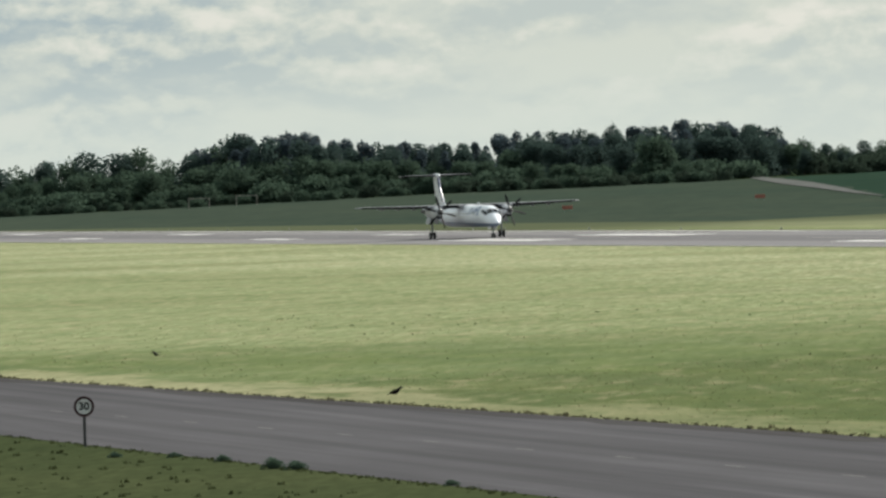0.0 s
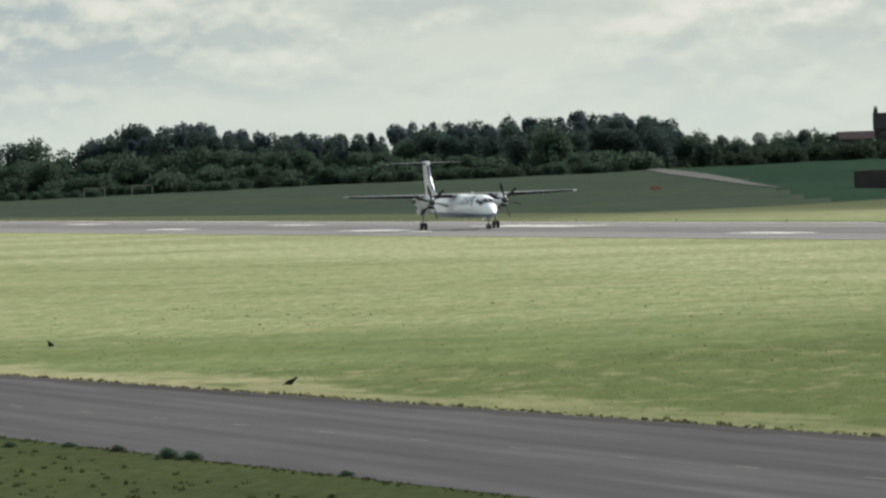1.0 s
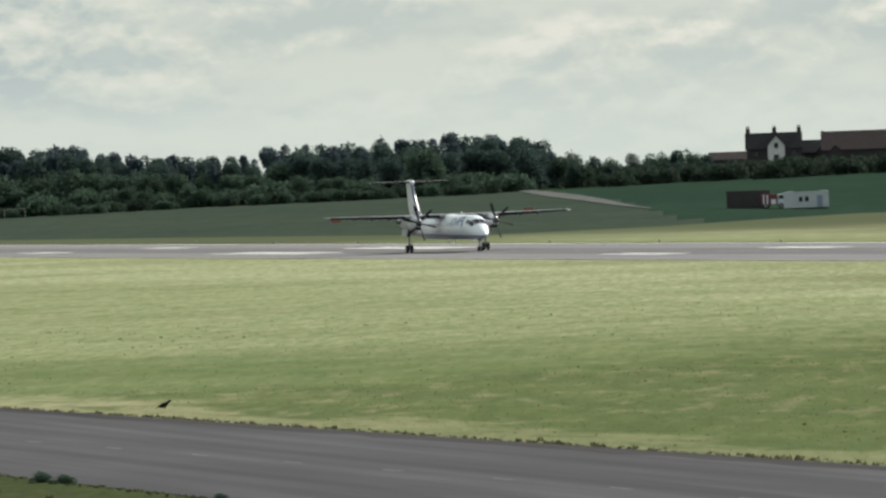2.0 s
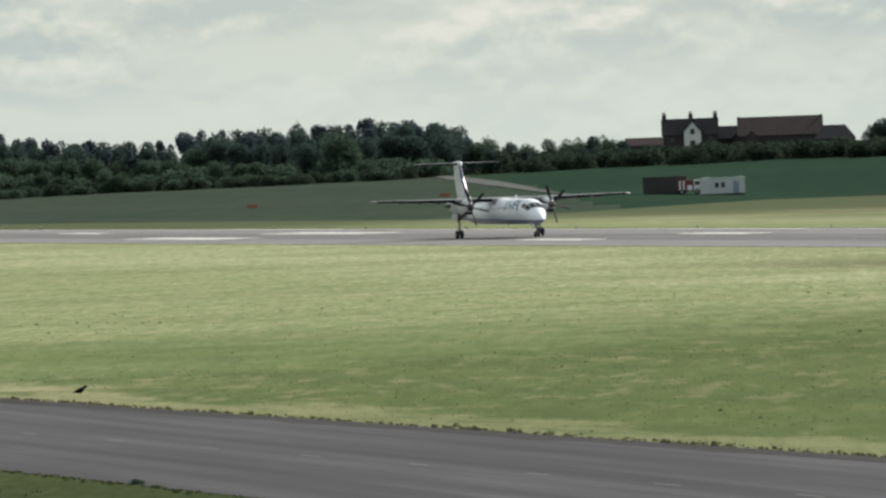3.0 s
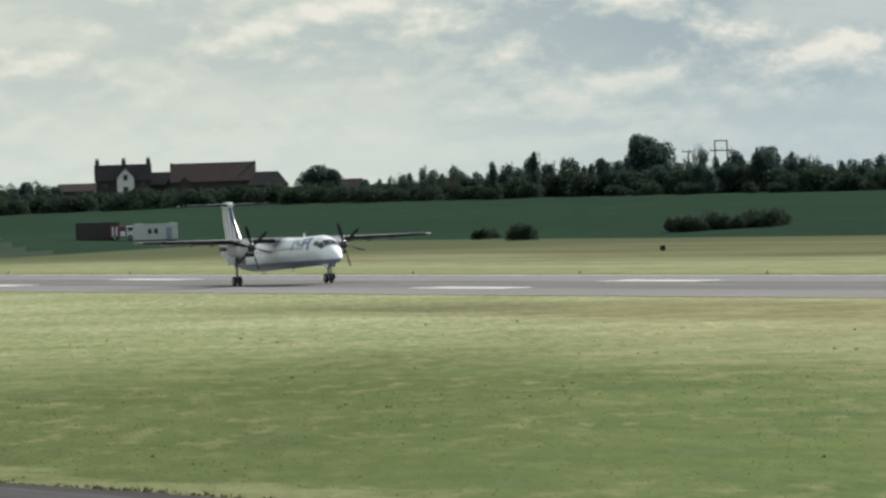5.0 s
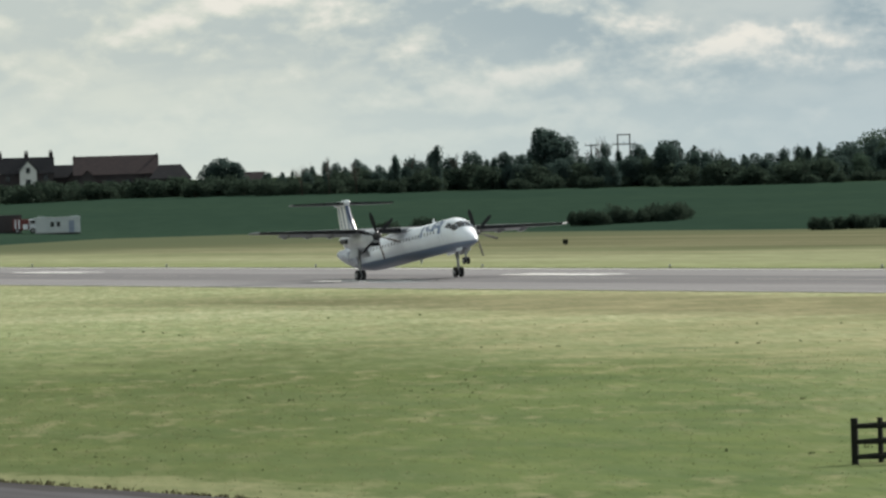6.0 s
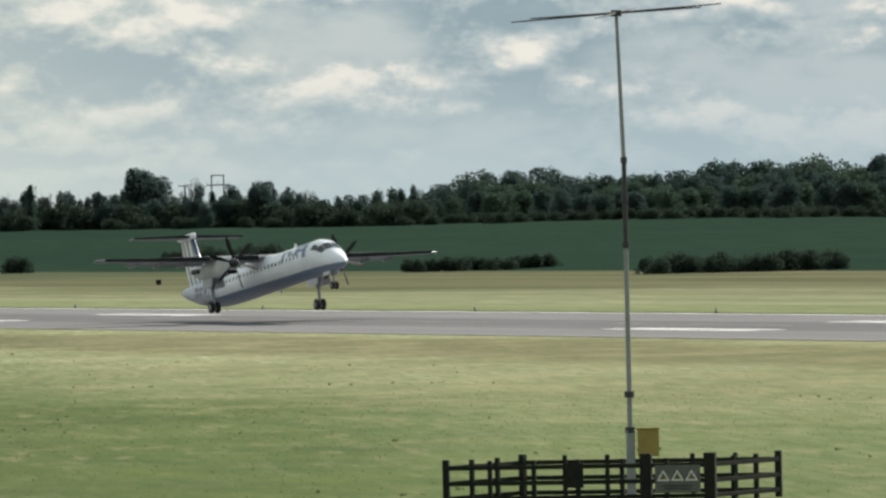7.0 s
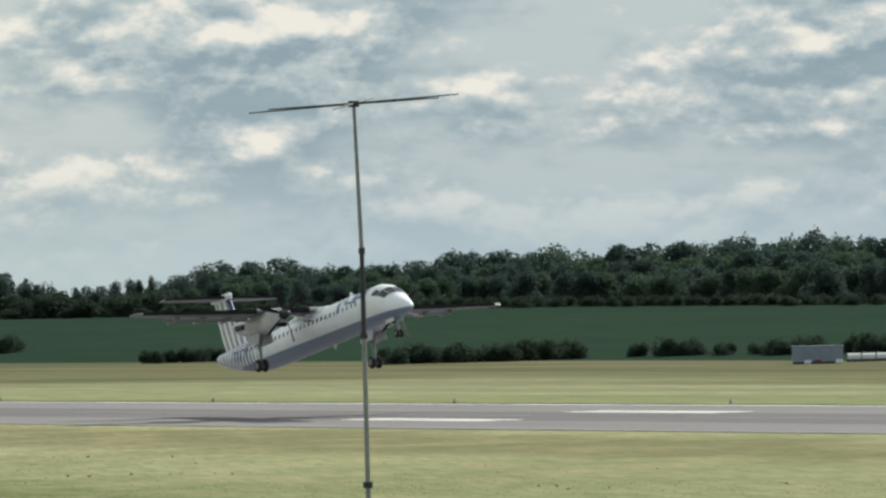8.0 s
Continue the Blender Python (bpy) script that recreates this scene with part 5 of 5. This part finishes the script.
    # tail
    fin_st = [(0, -9.6, 5.6, 0.40, 3.7), (0, -11.7, 4.1, 0.36, 4.6), (0, -13.2, 3.2, 0.30, 6.3), (0, -14.0, 2.7, 0.26, 7.7)]
    fin = part("fin", wing_loft(fin_st, True), M["fin"], e)
    part("fin_boot", boot_loft(fin_st[1:], 0.35, True), M["navy"], fin, "dark leading edge strip")
    bm = bmesh.new()
    loft(bm, [[Vector((x, w * math.sin(a), 7.82 + h * math.cos(a))) for a in [2 * math.pi * k / 12 for k in range(12)]] for x, w, h in ((-13.6, 0.05, 0.06), (-14.0, 0.22, 0.26), (-15.2, 0.26, 0.28), (-16.4, 0.2, 0.22), (-17.3, 0.04, 0.05))])
    part("tail_bullet", bm, M["white"], fin, smooth=True)
    for sg in (-1, 1):
        st = [(sg * 0.1, -14.3, 2.2, 0.26, 7.80), (sg * 2.5, -14.7, 1.75, 0.2, 7.82), (sg * 4.6, -15.05, 1.3, 0.13, 7.84)]
        t = part("tailplane", wing_loft(st), M["wing_grey"], e)
        part("tailplane_boot", boot_loft(st, 0.09), M["boot"], t, "black rubber de-icing boot")
    # nose gear
    g = part("nose_gear", tubed((13.4, 0, 0.3), (13.3, 0, 1.75), 0.08, 0.10, 12), M["galv"], e)
    part("axle", tubed((13.4, -0.28, 0.31), (13.4, 0.28, 0.31), 0.04, 0.04, 8), M["steel"], g)
    part("brace", tubed((13.35, 0, 0.9), (12.5, 0, 1.6), 0.05, 0.05, 8), M["galv"], g)
    for dy in (-0.36, 0.36): part("gear_door", boxed((1.3, 0.04, 0.42), (12.9, dy, 1.35), bevel=0.01), M["white"], g)
    # beacon and aerials
    part("blade_aerial", boxed((0.4, 0.04, 0.36), (6.4, 0, 4.2), Matrix.Rotation(radians(25), 4, "Y")), M["white"], e)
    part("blade_aerial", boxed((0.4, 0.04, 0.32), (3.0, 0, 1.22), Matrix.Rotation(radians(-25), 4, "Y")), M["white"], e)
    return e


M["wing_grey"] = plain("wing_grey", col(0.22, 0.23, 0.25), col(0.18, 0.19, 0.21), 1.5, 0.5)
M["nacelle"] = plain("nacelle_paint", col(0.62, 0.64, 0.67), col(0.34, 0.36, 0.39), 1.6, 0.3)


def fin_mat():
    m = Mat("fin_paint", 0.3, spec=0.5)
    wv, mp = m.node("ShaderNodeTexWave"), m.node("ShaderNodeMapping")
    mp.inputs["Rotation"].default_value = (0, radians(20), 0)
    m.put(mp.inputs[0], m.co); m.put(wv.inputs[0], mp.outputs[0])
    wv.inputs["Scale"].default_value, wv.inputs["Distortion"].default_value = 0.36, 1.0
    return m.done(m.mix(m.span(wv.outputs["Color"], 0.55, 0.65), col(0.79, 0.80, 0.81), col(0.15, 0.20, 0.31)))


M["fin"] = fin_mat()
AIRLINER = airliner()


def propeller(sg):
    hub = part("propeller", tubed((-0.25, 0, 0), (0.12, 0, 0), 0.34, 0.31, 18), M["boot"], AIRLINER)
    bm = bmesh.new()
    loft(bm, [[Vector((x, r * math.cos(a), r * math.sin(a))) for a in [2 * math.pi * k / 16 for k in range(16)]] for x, r in ((0.1, 0.31), (0.35, 0.26), (0.55, 0.15), (0.66, 0.03))])
    part("spinner", bm, M["dark_metal"], hub, smooth=True)
    for k in range(6):
        rings = []
        for rad, w, tw in ((0.25, 0.08, 66), (0.6, 0.13, 58), (1.1, 0.18, 48), (1.6, 0.17, 40), (1.98, 0.10, 35), (2.05, 0.04, 34)):
            c, s = math.cos(radians(tw)), math.sin(radians(tw))
            rings.append([Vector((s * a - c * b, c * a + s * b, rad)) for a, b in ((-w, 0), (0, 0.035), (w, 0), (0, -0.035))])
        bm = loft(bmesh.new(), rings)
        bmesh.ops.rotate(bm, verts=bm.verts[:], cent=(0, 0, 0), matrix=Matrix.Rotation(radians(60 * k), 3, "X"))
        part("blade", bm, M["boot"], hub)
    return hub


PROPS = [(propeller(sg), sg) for sg in (-1, 1)]


def gear_wheel(name, r, w):
    bm = bmesh.new()
    rings = []
    for y, rr in ((-w / 2, r * 0.55), (-w / 2, r * 0.86), (-w * 0.32, r), (w * 0.32, r), (w / 2, r * 0.86), (w / 2, r * 0.55)):
        rings.append([Vector((rr * math.cos(2 * math.pi * k / 22), y, rr * math.sin(2 * math.pi * k / 22))) for k in range(22)])
    loft(bm, rings)
    t = part(name, bm, M["tyre"], AIRLINER)
    part("rim", tubed((0, -w / 2 - 0.01, 0), (0, w / 2 + 0.01, 0), r * 0.5, r * 0.5, 12), M["steel"], t)
    return t


WHEELS = [(gear_wheel("main_wheel", 0.44, 0.27), (0, sg * 4.4 + dy, 0.44)) for sg in (-1, 1) for dy in (-0.25, 0.25)]
WHEELS += [(gear_wheel("nose_wheel", 0.30, 0.18), (13.4, dy, 0.30)) for dy in (-0.17, 0.17)]

# ---- what moves ----
PITCH = [(0, 0), (4.6, 0), (5.0, 1.9), (5.2, 2.5), (5.7, 4.4), (6.3, 6.2), (6.8, 7.1), (7.5, 8.5), (8.0, 9.6)]
CLIMB = [(0, 0), (6.3, 0), (6.6, 0.28), (6.8, 0.55), (7.0, 0.75), (7.5, 1.8), (8.0, 3.20)]


def motions():
    rows = []
    for i in range(33):
        t = i * 0.25
        s = -937.11 + 45.823 * t + 1.9698 * t * t - 0.10522 * t ** 3
        p = rwy(s, 0.0, 0.05 + lerp_table(CLIMB, t))
        rows.append((t, pose(p.x, p.y, p.z, 0, -lerp_table(PITCH, t), RUN)))
    walk(AIRLINER, rows)
    for hub, sg in PROPS:
        walk(hub, [(0.1 * i, pose(4.62, sg * 4.4, 3.30, (-72 * i + 15) % 360, 0, 0)) for i in range(81)])
    for w, (x, y, z) in WHEELS:
        walk(w, [(0.1 * i, pose(x, y, z, 0, (80 * i) % 360, 0)) for i in range(81)])
    lane_at = [(0, -5.86), (0.5, -5.49), (1.0, -5.12), (1.5, -4.85), (2.2, -4.62), (3.0, -4.55), (8, -4.55)]
    vr = []
    for i in range(17):
        t = 0.5 * i
        az = lerp_table(lane_at, t)
        p = on_land(az, 1640)
        vr.append((t, pose(p.x, p.y, p.z, 0, 0, -az)))
    walk(VAN, vr)
    beat = [(0, 5), (0.1, 25), (0.2, -15), (0.3, 30), (0.4, -10), (0.5, 25), (0.6, -15), (0.7, -25), (0.8, -40), (0.9, -72), (1.0, -78), (8.0, -78)]
    for w, sg in CROW_WINGS:
        walk(w, [(t, pose(0, sg * 0.085, 0.21, sg * a, 0, 0)) for t, a in beat])


motions()
